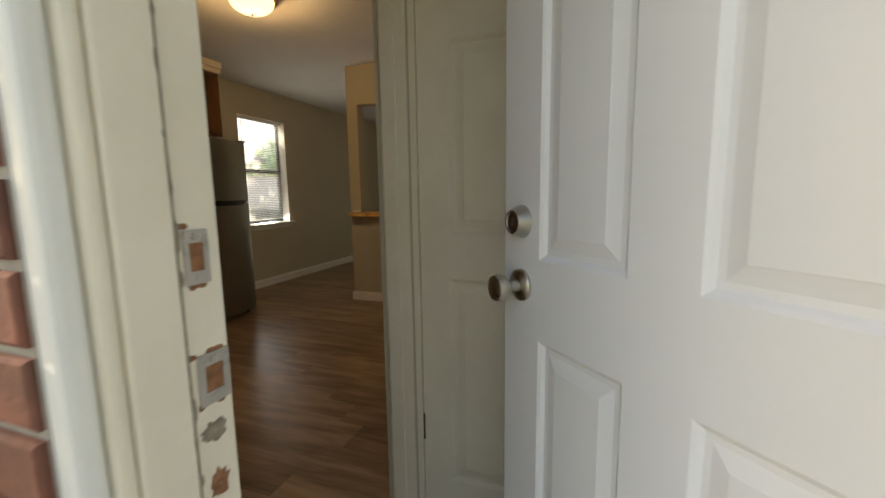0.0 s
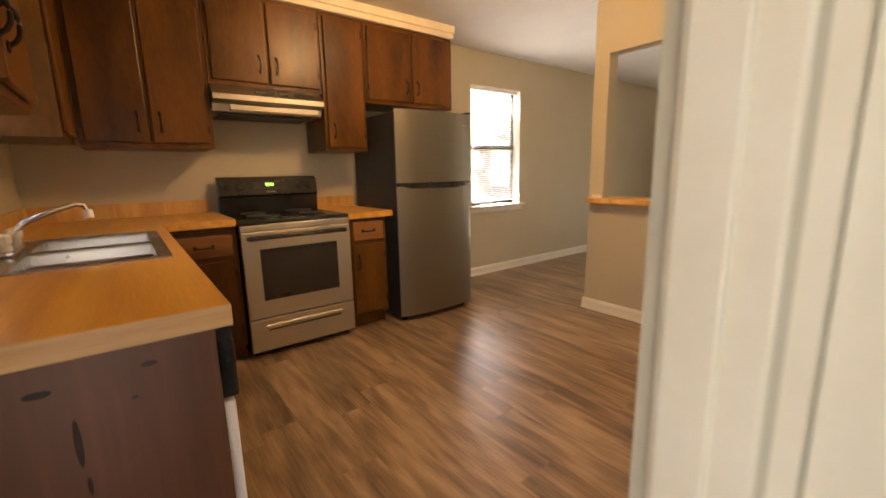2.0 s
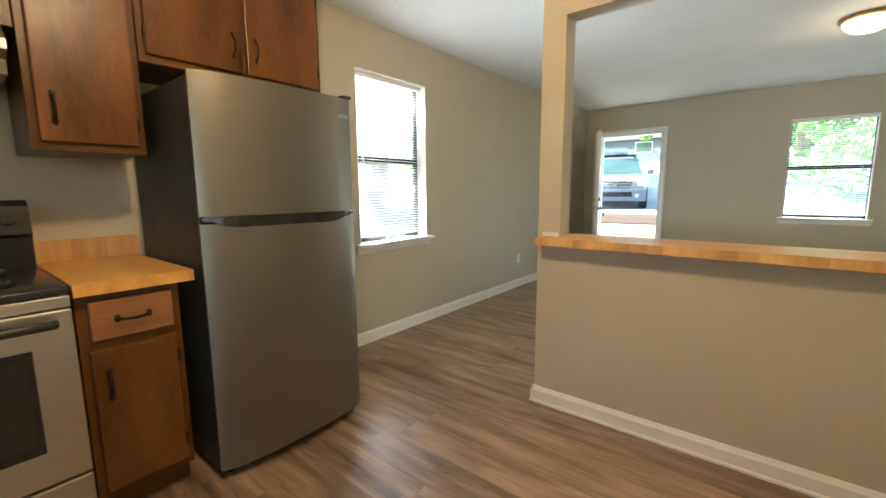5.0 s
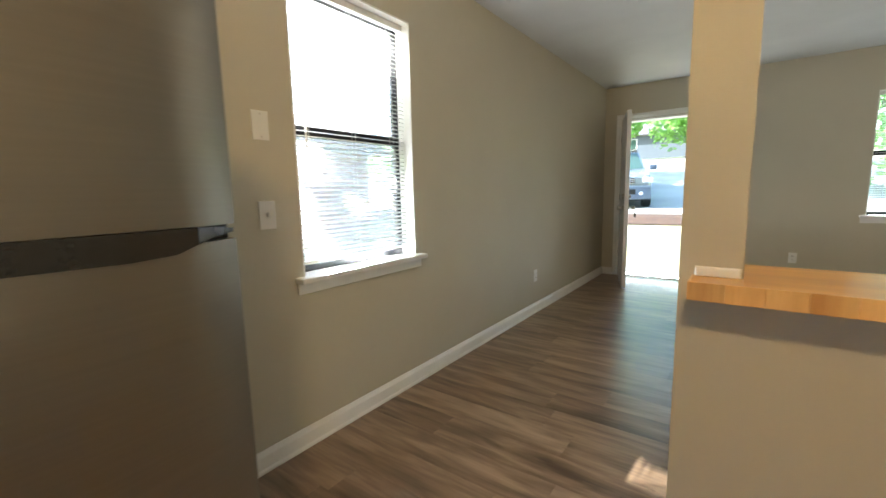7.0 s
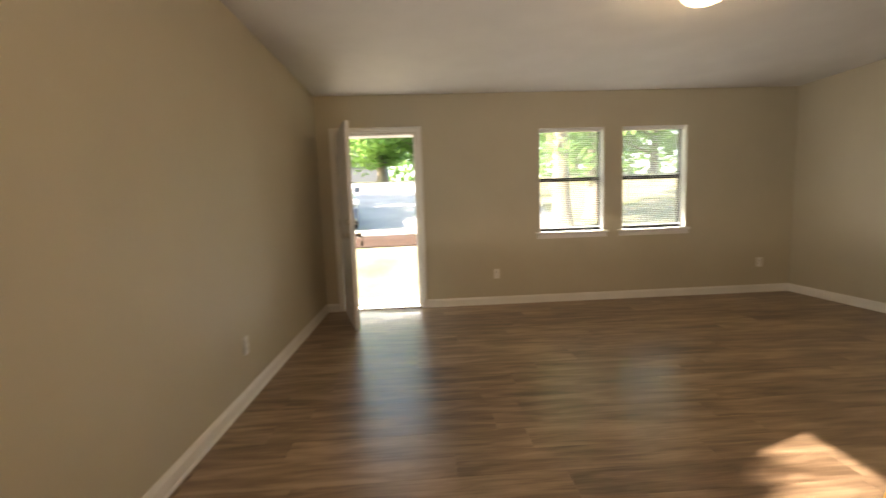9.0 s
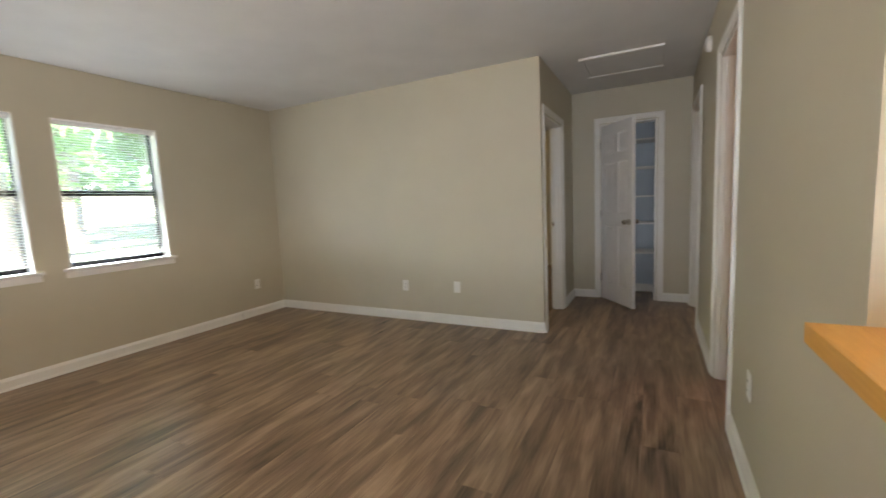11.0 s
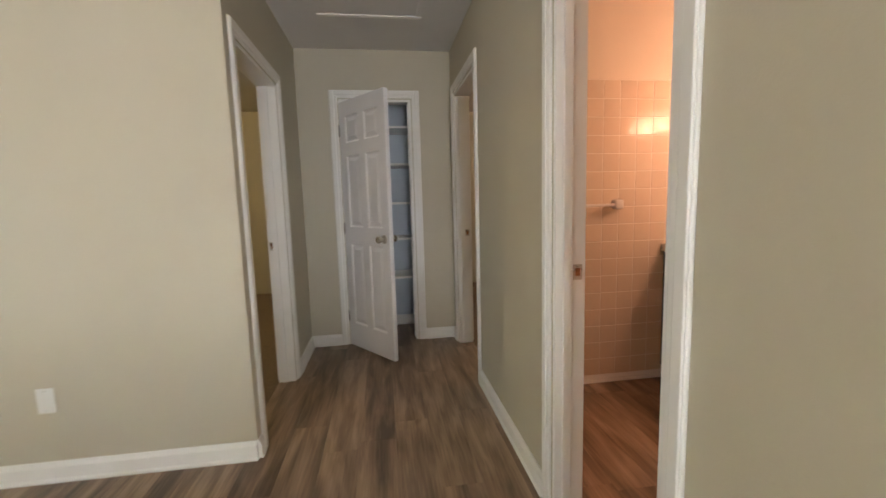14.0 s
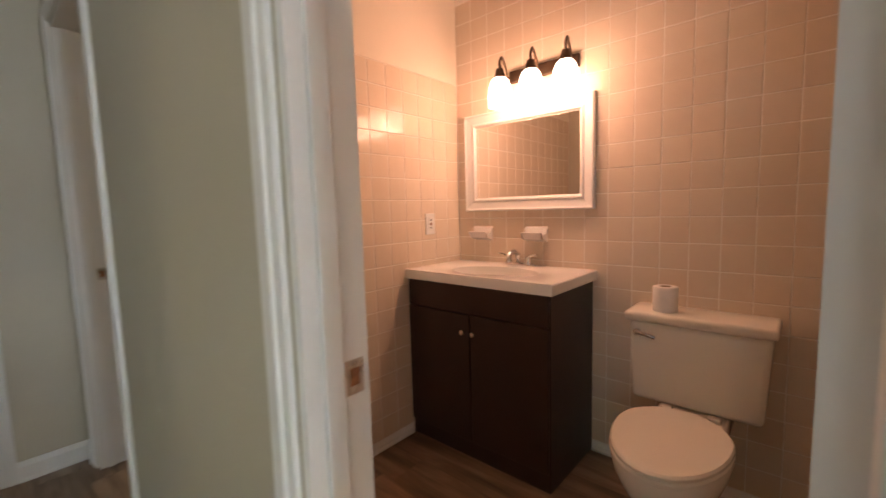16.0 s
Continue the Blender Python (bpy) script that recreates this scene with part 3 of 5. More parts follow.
part("brick_mould", bx(B(), BD[0] - 0.03, BD[0] + 0.002, YJ - 0.125, YJ - 0.1085, 0, 2.12, 0.006), M_CREAM, fb)
part("brick_mould", bx(B(), BD[0] - 0.05, BD[0] - 0.008, YJ - 0.152, YJ - 0.1255, 0, 2.12, 0.008), M_TRIM, fb, "white weathered outer moulding")
part("brick_mould", bx(B(), BD[1] + 0.012, BD[1] + 0.07, YJ - 0.145, YJ - 0.1085, 0, 2.12, 0.006), M_CREAM, fb)
part("head_casing", bx(B(), BD[0] - 0.07, BD[1] + 0.07, YJ - 0.145, YJ - 0.1085, 2.121, 2.18, 0.006), M_CREAM, fb)
strike("strike_plate", pose(BD[0] + 0.0005, YJ - 0.028, 1.094, rz=90), "satin nickel strike plate on the chipped back door jamb", 0.029, 0.058)
strike("strike_plate", pose(BD[0] + 0.0005, YJ - 0.020, 0.958, rz=90), "wide satin nickel strike plate on the chipped back door jamb", 0.040, 0.058)


def wood_chip(z, ry, rz, material, seed, label):
    """A ragged patch where the paint and some wood have broken away from the jamb."""
    r = random.Random(seed)
    n = 22
    rim = []
    for i in range(n):
        a, k = 2 * math.pi * i / n, r.uniform(0.72, 1.18)
        rim.append((k * ry * math.cos(a), k * rz * math.sin(a)))
    rows = [[(BD[0] + h, YJ - 0.025 + y * f, z + v * f) for y, v in rim] for f, h in ((1.0, 0.0004), (0.86, 0.0014), (0.5, 0.0008), (0.05, 0.001))]
    return tagged(make("chipped_hole", quads(B(), [q + q[:1] for q in rows]), material, True), label, "wood chip")


wood_chip(0.897, 0.017, 0.013, M_GREY, 3, "bare weathered wood chip in the jamb")
wood_chip(0.832, 0.013, 0.019, M_RUST, 8, "dark broken old latch hole in the jamb")
rng = random.Random(4)
part("seam_gap", bx(B(), BD[0] - 0.001, BD[0] + 0.0064, YJ - 0.0535, YJ - 0.0515, 0.02, 2.05), M_GREY, fb, "dark gap along the stop")
for k in range(22):
    zz = 0.62 + k * 0.055
    bm = ball(B(), (BD[0] + 0.0045, YJ - 0.0525 + rng.uniform(-0.002, 0.003), zz + rng.uniform(-0.02, 0.02)), 0.004, (0.5, rng.uniform(0.4, 0.9), rng.uniform(1, 5)), 8)
    part("paint_crack", bm, M_GREY, fb, smooth=True)
for zz in (1.094, 0.958):
    for k in range(7):
        bm = ball(B(), (BD[0], YJ - 0.027 + rng.uniform(-0.019, 0.019), zz + rng.choice((-1, 1)) * rng.uniform(0.027, 0.033)), 0.005, (0.1, rng.uniform(0.6, 1.6), rng.uniform(0.5, 1.0)), 8)
        part("paint_chip", bm, M_RUST, fb, "bare reddish chip round the strike", True)


# ---- windows ----
def window(name, axis, o, face, inward, label, sill_out=0.06, slat_tilt=6.0, blind=True, pane=M_GLASS):
    """A white-lined opening with a dark two-sash aluminium window, a sill with apron, and a slatted blind. inward: +1 or -1 along the wall's normal."""
    a0, a1, z0, z1 = o
    th = thing(name, label, "window", kind="structure")

    def pc(nm, u0, u1, d0, d1, lo, hi, mt, bev=0.0, parent=th, lab=""):
        v0, v1 = sorted((face + inward * d0, face + inward * d1))
        return part(nm, bx(B(), *((u0, u1, v0, v1) if axis == "x" else (v0, v1, u0, u1)), lo, hi, bev), mt, parent, lab)

    pc("jamb_lining", a0, a0 + 0.008, -0.16, 0.002, z0, z1, M_TRIM)
    pc("jamb_lining", a1 - 0.008, a1, -0.16, 0.002, z0, z1, M_TRIM)
    pc("head_lining", a0 + 0.008, a1 - 0.008, -0.16, 0.002, z1 - 0.008, z1, M_TRIM)
    pc("window_sill", a0 - 0.045, a1 + 0.045, -0.03, sill_out, z0 - 0.022, z0 + 0.004, M_TRIM, 0.006)
    pc("sill_inner", a0, a1, -0.16, -0.0305, z0 - 0.02, z0 + 0.002, M_TRIM)
    pc("apron", a0 - 0.035, a1 + 0.035, 0.0, 0.014, z0 - 0.075, z0 - 0.0225, M_TRIM, 0.003)
    zm = (z0 + z1) / 2 + 0.01
    fr = pc("window_frame", a0 + 0.008, a0 + 0.016, -0.15, -0.10, z0, z1 - 0.008, M_ALU)
    pc("stile", a1 - 0.016, a1 - 0.008, -0.15, -0.10, z0, z1 - 0.008, M_ALU, parent=fr)
    pc("rail", a0 + 0.016, a1 - 0.016, -0.15, -0.10, z0 + 0.002, z0 + 0.034, M_ALU, parent=fr)
    pc("rail", a0 + 0.016, a1 - 0.016, -0.15, -0.10, z1 - 0.02, z1 - 0.008, M_ALU, parent=fr)
    pc("meeting_rail", a0 + 0.016, a1 - 0.016, -0.15, -0.09, zm - 0.022, zm + 0.022, M_ALU, 0.003, parent=fr)
    for lo, hi, d in ((z0 + 0.03, zm - 0.02, -0.118), (zm + 0.02, z1 - 0.03, -0.136)):
        g = pc("pane", a0 + 0.012, a1 - 0.012, d, d - 0.004, lo, hi, pane)
        g.visible_shadow = False
    if blind:
        bl = thing("window_blind", "white slatted mini blind hanging in the window", "blind")
        cpos = (a0 + a1) / 2
        at = (cpos, face - inward * 0.06) if axis == "x" else (face - inward * 0.06, cpos)
        bl.matrix_basis = pose(at[0], at[1], z0)
        pc("head_rail", a0 + 0.012, a1 - 0.012, -0.078, -0.045, z1 - 0.04, z1 - 0.009, M_BLIND, 0.002, bl)
        pc("bottom_rail", a0 + 0.014, a1 - 0.014, -0.072, -0.05, z0 + 0.045, z0 + 0.058, M_BLIND, 0.002, bl)
        n = int((z1 - z0 - 0.11) / 0.0225)
        half, ln = 0.0125, (a1 - a0) / 2 - 0.016
        sb = B()
        rows = []
        for i in range(4):
            u = -half + 2 * half * i / 3
            c = 0.0022 * (1 - (u / half) ** 2)
            y, zz = u * math.cos(radians(slat_tilt)), u * math.sin(radians(slat_tilt)) + c
            rows.append([(-ln, y, zz), (ln, y, zz)] if axis == "x" else [(y, -ln, zz), (y, ln, zz)])
        quads(sb, rows)
        first = part("slat", sb, M_BLIND, bl, local=True, smooth=True)
        first.location = (0, 0, 0.075)
        for i in range(1, n):
            c = first.copy()
            scene.collection.objects.link(c)
            c.location = (0, 0, 0.075 + i * 0.0225)
        for f in (0.14, 0.5, 0.86):
            u = a0 + (a1 - a0) * f
            pc("ladder_cord", u - 0.0008, u + 0.0008, -0.075, -0.0735, z0 + 0.05, z1 - 0.03, M_BLIND, parent=bl)
            pc("ladder_cord", u - 0.0008, u + 0.0008, -0.048, -0.0465, z0 + 0.05, z1 - 0.03, M_BLIND, parent=bl)
        u = a0 + 0.09 if axis == "y" else a1 - 0.09
        pc("tilt_wand", u - 0.003, u + 0.003, -0.042, -0.036, z0 + 0.55, z1 - 0.03, M_BLIND, parent=bl)
    return th


window("window_west", "y", W1, 0.0, 1, "double-hung side window with a deep white sill", slat_tilt=-20.0, pane=M_VEIL)
window("window_front_a", "x", F1, YF, -1, "double-hung front window with white sill and apron", 0.045, slat_tilt=13.0, pane=M_HAZE)
window("window_front_b", "x", F2, YF, -1, "double-hung front window with white sill and apron", 0.045, slat_tilt=13.0, pane=M_HAZE)
window("window_sink", "x", SW, YB, 1, "kitchen sink window with white sill", 0.04, blind=False)


# ---- kitchen ----
def pull(parent, x, y, z, vertical=True, nx=1.0, ny=0.0, length=0.095):
    """A small wrought bar pull standing out along the normal."""
    L2 = length / 2
    pts = []
    for k in range(9):
        s = -1 + 2 * k / 8
        bow = 0.024 * (1 - abs(s) ** 3) + 0.002
        if vertical:
            pts.append((x + nx * bow, y + ny * bow, z + s * L2))
        else:
            pts.append((x + nx * bow + ny * s * L2, y + ny * bow + nx * s * L2, z - 0.004 * (1 - s * s)))
    bm = tube(B(), pts, 0.0052, 8)
    for s in (-1, 1):
        c = (x + nx * 0.003, y + ny * 0.003, z + s * L2) if vertical else (x + nx * 0.003 + ny * s * L2, y + ny * 0.003 + nx * s * L2, z)
        ball(bm, c, 0.011, (0.35 if nx else 0.9, 0.35 if ny else 0.9, 1.3), 10)
    return part("handle", bm, M_BRONZE, parent, "black wrought iron pull", True)


def cab_west(name, label, y0, y1, z0, z1, xf, doors, drawer=0.0, pulls=None, toe=0.0, low_pull=True, category="cabinet"):
    """A wall or base cabinet against the west wall, with flat lipped doors."""
    th = thing(name, label, category, "kitchen cabinets", m=pose(0.0, (y0 + y1) / 2, z0))
    bm = bx(B(), 0.002, xf - 0.02, y0 + 0.001, y1 - 0.001, z0 + toe, z1 - 0.002, 0.0015)
    if toe:
        bx(bm, 0.002, xf - 0.09, y0 + 0.001, y1 - 0.001, z0, z0 + toe)
    part("body", bm, M_CAB, th)
    fz0, fz1 = z0 + toe + 0.03, z1 - 0.03
    if drawer:
        d = part("drawer", bx(B(), xf - 0.019, xf, y0 + 0.035, y1 - 0.03, fz1 - drawer, fz1, 0.005), M_DRAWER, th, "paler worn drawer front")
        pull(d, xf, (y0 + y1) / 2, fz1 - drawer / 2, False)
        fz1 -= drawer + 0.035
    n = len(doors)
    wdt = (y1 - y0 - 0.05 - 0.02 * (n - 1)) / n
    for k, side in enumerate(doors):
        a = y0 + 0.025 + k * (wdt + 0.02)
        d = part("door", bx(B(), xf - 0.019, xf, a, a + wdt, fz0, fz1, 0.006), M_CAB, th)
        py = a + 0.045 if side == "l" else a + wdt - 0.045
        pull(d, xf, py, (fz0 + 0.12 if low_pull else fz1 - 0.13), True)
        hy = a + wdt if side == "l" else a
        for hz in (fz0 + 0.09, fz1 - 0.09):
            part("hinge", bx(B(), xf - 0.012, xf + 0.003, hy - 0.006, hy + 0.006, hz - 0.025, hz + 0.025, 0.002), M_BRONZE, d)
    return th


M_DRAWER = wood("worn_drawer_wood", (0.14, 0.05, 0.016), (0.30, 0.13, 0.045), "y", 0.35, 0.05, 7.0)
XC = 0.42
cab_west("wall_cabinet", "dark-stained two-door wall cabinet in the kitchen corner", -3.25, -2.580, 1.368, 2.35, XC, "rl")
cab_west("wall_cabinet", "short dark-stained two-door cabinet above the range hood", -2.577, -1.829, 1.773, 2.35, XC, "rl")
cab_west("wall_cabinet", "narrow dark-stained single-door wall cabinet", -1.826, -1.476, 1.366, 2.35, XC, "l")
cab_west("wall_cabinet", "short dark-stained two-door cabinet above the refrigerator", -1.473, -0.600, 1.745, 2.35, XC, "rl")
cab_west("base_cabinet", "dark-stained base cabinet with a drawer beside the range", -2.94, -2.562, 0.0, 0.868, 0.69, "l", 0.13, toe=0.1, low_pull=False)
cab_west("base_cabinet", "narrow dark-stained base cabinet with a worn drawer", -1.813, -1.497, 0.0, 0.868, 0.685, "l", 0.14, toe=0.1, low_pull=False)

bm = bx(B(), 0.0, XC + 0.008, -3.6, -0.59, 2.351, 2.395, 0.003)
bx(bm, 0.0, XC + 0.02, -3.6, -0.58, 2.3955, H - 0.001, 0.006)
tagged(make("crown_trim", bm, M_CREAM), "cream painted crown strip above the cabinets", "trim", kind="structure")

# sink run along the back wall
th = thing("wall_cabinet", "dark-stained wall cabinet beside the sink window", "cabinet", "kitchen cabinets", m=pose(0.8, YB, 1.375))
part("body", bx(B(), 0.422, 0.975, YB + 0.002, -3.27, 1.375, 2.35, 0.002), M_CAB, th)
part("door", bx(B(), 0.46, 0.95, -3.2695, -3.252, 1.405, 2.355, 0.006), M_CAB, th)
th = thing("wall_cabinet", "dark-stained two-door wall cabinet near the back door", "cabinet", "kitchen cabinets", m=pose(2.2, YB, 1.375))
part("body", bx(B(), 1.78, 2.60, YB + 0.002, -3.27, 1.375, 2.35, 0.002), M_CAB, th)
for a, b, k in ((1.81, 2.18, 2.14), (2.20, 2.57, 2.24)):
    d = part("door", bx(B(), a, b, -3.2695, -3.25, 1.405, 2.355, 0.006), M_CAB, th)
    pull(d, k, -3.25, 1.53, True, 0.0, 1.0)
sink_base = th = thing("base_cabinet", "dark-stained sink base cabinet run with scuffed end panel", "cabinet", "kitchen cabinets", m=pose(1.4, YB, 0))
part("body", bx(B(), 0.002, 1.97, YB + 0.002, -2.99, 0.1, 0.868, 0.002), M_CAB, th)
part("toe_kick", bx(B(), 0.70, 1.97, YB + 0.002, -3.06, 0.0, 0.1), M_BLACK, th)
for a, b, s in ((0.98, 1.45, "r"), (1.47, 1.94, "l")):
    d = part("door", bx(B(), a, b, -2.9895, -2.97, 0.13, 0.83, 0.006), M_CAB, th)
    pull(d, b - 0.05 if s == "r" else a + 0.05, -2.97, 0.72, True, 0.0, 1.0)
M_ENDP = wood("scuffed_end_panel", (0.06, 0.02, 0.008), (0.15, 0.056, 0.024), "z", 0.36, 0.0, 5.0, 0.08)
M_SCUFF = mat("dark_scuff", (0.022, 0.009, 0.006), (0.03, 0.012, 0.008), 40, 0.6)
ep = part("end_panel", bx(B(), 2.532, 2.552, YB + 0.002, -2.972, 0.0, 0.89, 0.002), M_ENDP, th, "scuffed purplish-brown end panel")
for y, z, ry, rz in ((-3.21, 0.72, 0.006, 0.05), (-3.25, 0.83, 0.02, 0.007), (-3.09, 0.84, 0.014, 0.006), (-3.205, 0.63, 0.004, 0.02), (-3.34, 0.80, 0.009, 0.004), (-3.12, 0.78, 0.006, 0.004)):
    part("scuff_mark", ball(B(), (2.552, y, z), 1.0, (0.0006, ry, rz), 10), M_SCUFF, ep, smooth=True)
dw = thing("dishwasher", "white dishwasher with a black control strip under the counter", "dishwasher", m=pose(2.27, -3.2, 0))
part("body", bx(B(), 1.975, 2.529, YB + 0.01, -2.975, 0.02, 0.866), M_PLATE, dw)
part("door", bx(B(), 1.98, 2.526, -2.9745, -2.945, 0.12, 0.70, 0.006), M_PLATE, dw)
part("control_panel", bx(B(), 1.98, 2.526, -2.9745, -2.935, 0.705, 0.884, 0.008), M_BLACK, dw, "black control strip")
part("kick_plate", bx(B(), 1.98, 2.526, -2.9745, -2.965, 0.0, 0.115, 0.004), M_BLACK, dw)

SX0, SX1, SY0, SY1 = 1.03, 1.86, -3.47, -2.995


ct = thing("countertop", "wood-pattern laminate countertop with a worn edge round the sink", "countertop", m=pose(1.3, YB, 0.87))
for q in ((0.002, SX0, YB + 0.002, -2.945), (SX1, 2.563, YB + 0.002, -2.945), (SX0, SX1, YB + 0.002, SY0), (SX0, SX1, SY1, -2.945)):
    part("top_section", bx(B(), *q, 0.871, 0.909), M_LAM, ct)
part("top_section", bx(B(), 0.002, 0.70, -2.945, -2.565, 0.871, 0.909), M_LAM, ct)
M_EDGE = wood("worn_laminate_edge", (0.52, 0.30, 0.12), (0.72, 0.48, 0.24), "y", 0.4, 0.0, 16.0, 0.05)
M_BLOCK = wood("block_pattern_laminate", (0.50, 0.25, 0.07), (0.74, 0.46, 0.18), "z", 0.35, 0.22, 10.0, 0.03)
part("edge_strip", bx(B(), 2.5635, 2.569, YB + 0.002, -2.939, 0.864, 0.910, 0.002), M_EDGE, ct, "pale worn edge strip")
part("edge_strip", bx(B(), 0.702, 2.5635, -2.9445, -2.939, 0.866, 0.9095, 0.002), M_LAM, ct)
part("edge_strip", bx(B(), 0.7005, 0.706, -2.939, -2.565, 0.866, 0.9095, 0.002), M_LAM, ct)
for k in range(7):
    part("backsplash_block", bx(B(), 0.002, 0.022, -3.575 + k * 0.139, -3.575 + k * 0.139 + 0.1385, 0.9095, 1.005, 0.001), M_BLOCK, ct)
for k in range(19):
    part("backsplash_block", bx(B(), 0.024 + k * 0.137, 0.024 + k * 0.137 + 0.1365, YB + 0.002, YB + 0.022, 0.9095, 1.005, 0.001), M_BLOCK, ct)
c2 = thing("countertop", "short wood-pattern laminate countertop between range and refrigerator", "countertop", m=pose(0.3, -1.63, 0.87))
part("top", bx(B(), 0.002, 0.70, -1.816, -1.45, 0.871, 0.909), M_LAM, c2)
part("edge_strip", bx(B(), 0.7005, 0.706, -1.816, -1.45, 0.866, 0.9095, 0.002), M_LAM, c2)
for k in range(3):
    part("backsplash_block", bx(B(), 0.002, 0.022, -1.82 + k * 0.125, -1.82 + k * 0.125 + 0.1245, 0.9095, 1.005, 0.001), M_BLOCK, c2)

sk = thing("sink", "double-bowl stainless steel kitchen sink", "sink", m=pose((SX0 + SX1) / 2, (SY0 + SY1) / 2, 0.91))
bm = B()
M_SINK = mat("sink_steel", (0.62, 0.61, 0.59), (0.5, 0.49, 0.47), 7, 0.25, 1.0, 0.05, 60, (8, 1, 1))
xm = (SX0 + SX1) / 2
for q in ((SX0 - 0.012, SX1 + 0.012, SY1 - 0.03, SY1 + 0.012), (SX0 - 0.012, SX1 + 0.012, SY0 - 0.012, SY0 + 0.085), (SX0 - 0.012, SX0 + 0.03, SY0 + 0.085, SY1 - 0.03), (SX1 - 0.03, SX1 + 0.012, SY0 + 0.085, SY1 - 0.03), (xm - 0.018, xm + 0.018, SY0 + 0.085, SY1 - 0.03)):
    bx(bm, *q, 0.9095, 0.914, 0.0015)
part("rim", bm, M_SINK, sk)
for a, b in ((SX0 + 0.03, xm - 0.018), (xm + 0.018, SX1 - 0.03)):
    c, d = SY0 + 0.085, SY1 - 0.03
    rows = []
    for dep, ins in ((0.0, 0.0), (0.012, 0.004), (0.14, 0.012), (0.158, 0.03), (0.162, 0.06)):
        rows.append([Vector(p) for p in ((a + ins, c + ins, 0.912 - dep), (b - ins, c + ins, 0.912 - dep), (b - ins, d - ins, 0.912 - dep), (a + ins, d - ins, 0.912 - dep), (a + ins, c + ins, 0.912 - dep))])
    bb = quads(B(), rows)
    bb.faces.new([bb.verts.new(p) for p in rows[-1][:-1]])
    bw = part("bowl", bb, M_SINK, sk, smooth=True)
    part("drain", cyl(B(), ((a + b) / 2, (c + d) / 2, 0.749), ((a + b) / 2, (c + d) / 2, 0.754), 0.045, 0.042), M_CHROME, bw, smooth=True)
fx, fy = 1.40, SY0 + 0.035
fa = thing("kitchen_faucet", "chrome kitchen faucet with a raised spout behind the sink", "faucet", m=pose(fx, fy, 0.914))
part("base_plate", bx(B(), fx - 0.125, fx + 0.125, fy - 0.027, fy + 0.027, 0.9135, 0.935, 0.008, 3), M_CHROME, fa, smooth=True)
part("spout", tube(B(), [(fx, fy, 0.93), (fx, fy + 0.01, 0.985), (fx - 0.01, fy + 0.05, 1.02), (fx - 0.03, fy + 0.13, 1.055), (fx - 0.05, fy + 0.19, 1.075), (fx - 0.055, fy + 0.215, 1.07), (fx - 0.057, fy + 0.225, 1.045)], 0.0105, 12), M_CHROME, fa, smooth=True)
part("aerator", cyl(B(), (fx - 0.057, fy + 0.225, 1.052), (fx - 0.057, fy + 0.227, 1.02), 0.014, 0.016), M_PLATE, fa, "white spout tip", True)
M_ACRYL = mat("cloudy_acrylic", (0.72, 0.72, 0.70), (0.6, 0.6, 0.58), 30, 0.15)
for s in (-1, 1):
    part("tap_handle", lathe(B(), [(0.02, 0), (0.02, 0.02), (0.026, 0.03), (0.026, 0.05), (0.018, 0.06), (0.004, 0.062)], 10, pose(fx + s * 0.1, fy, 0.934)), M_ACRYL, fa, "cloudy acrylic tap handle")

for ob in (ct, sk, fa):
    ob.location.z += 0.022
for q in ((0.002, 1.97, YB + 0.002, -2.99), (0.002, 0.67, -2.99, -2.563)):
    part("top_rail", bx(B(), *q, 0.8682, 0.890), M_CAB, sink_base)

# range
RY0, RY1 = -2.556, -1.822
rg = thing("range", "stainless and black freestanding electric range", "stove", m=pose(0.4, (RY0 + RY1) / 2, 0))
part("body", bx(B(), 0.06, 0.69, RY0 + 0.004, RY1 - 0.004, 0.03, 0.885), M_BLACK, rg)
part("cooktop", bx(B(), 0.06, 0.715, RY0, RY1, 0.8855, 0.912, 0.008, 3), M_BLACK, rg, "black glass cooktop", True)
for x, y, r in ((0.24, RY0 + 0.2, 0.085), (0.24, RY1 - 0.2, 0.10), (0.53, RY0 + 0.2, 0.11), (0.53, RY1 - 0.2, 0.085)):
    bn = part("burner", lathe(B(), [(r + 0.018, 0), (r + 0.016, 0.004), (r + 0.004, 0.003), (r, 0.001)], 28, pose(x, y, 0.9125)), M_BLACK, rg, smooth=True)
    cb = B()
    for k in range(4):
        rr = r * (0.25 + 0.22 * k)
        ps = [(x + rr * math.cos(a), y + rr * math.sin(a), 0.922) for a in (2 * math.pi * i / 24 for i in range(25))]
        tube(cb, ps, 0.006, 6)
    part("coil", cb, M_DARKSIDE, bn, "dark heating coil", True)
gb = B()
quads(gb, [[(0.065, y, 0.90) for y in (RY0 + 0.005, RY1 - 0.005)], [(0.065, y, 1.182) for y in (RY0 + 0.005, RY1 - 0.005)], [(0.085, y, 1.184) for y in (RY0 + 0.005, RY1 - 0.005)], [(0.13, y, 1.16) for y in (RY0 + 0.005, RY1 - 0.005)], [(0.155, y, 1.05) for y in (RY0 + 0.005, RY1 - 0.005)], [(0.135, y, 1.035) for y in (RY0 + 0.005, RY1 - 0.005)], [(0.125, y, 0.905) for y in (RY0 + 0.005, RY1 - 0.005)]])
for y in (RY0 + 0.005, RY1 - 0.005):
    gb.faces.new([gb.verts.new(p) for p in ((0.065, y, 0.90), (0.065, y, 1.182), (0.085, y, 1.184), (0.13, y, 1.16), (0.155, y, 1.05), (0.135, y, 1.035), (0.125, y, 0.905))])
bgd = part("backguard", gb, M_BLACK, rg, "glossy black control backguard")
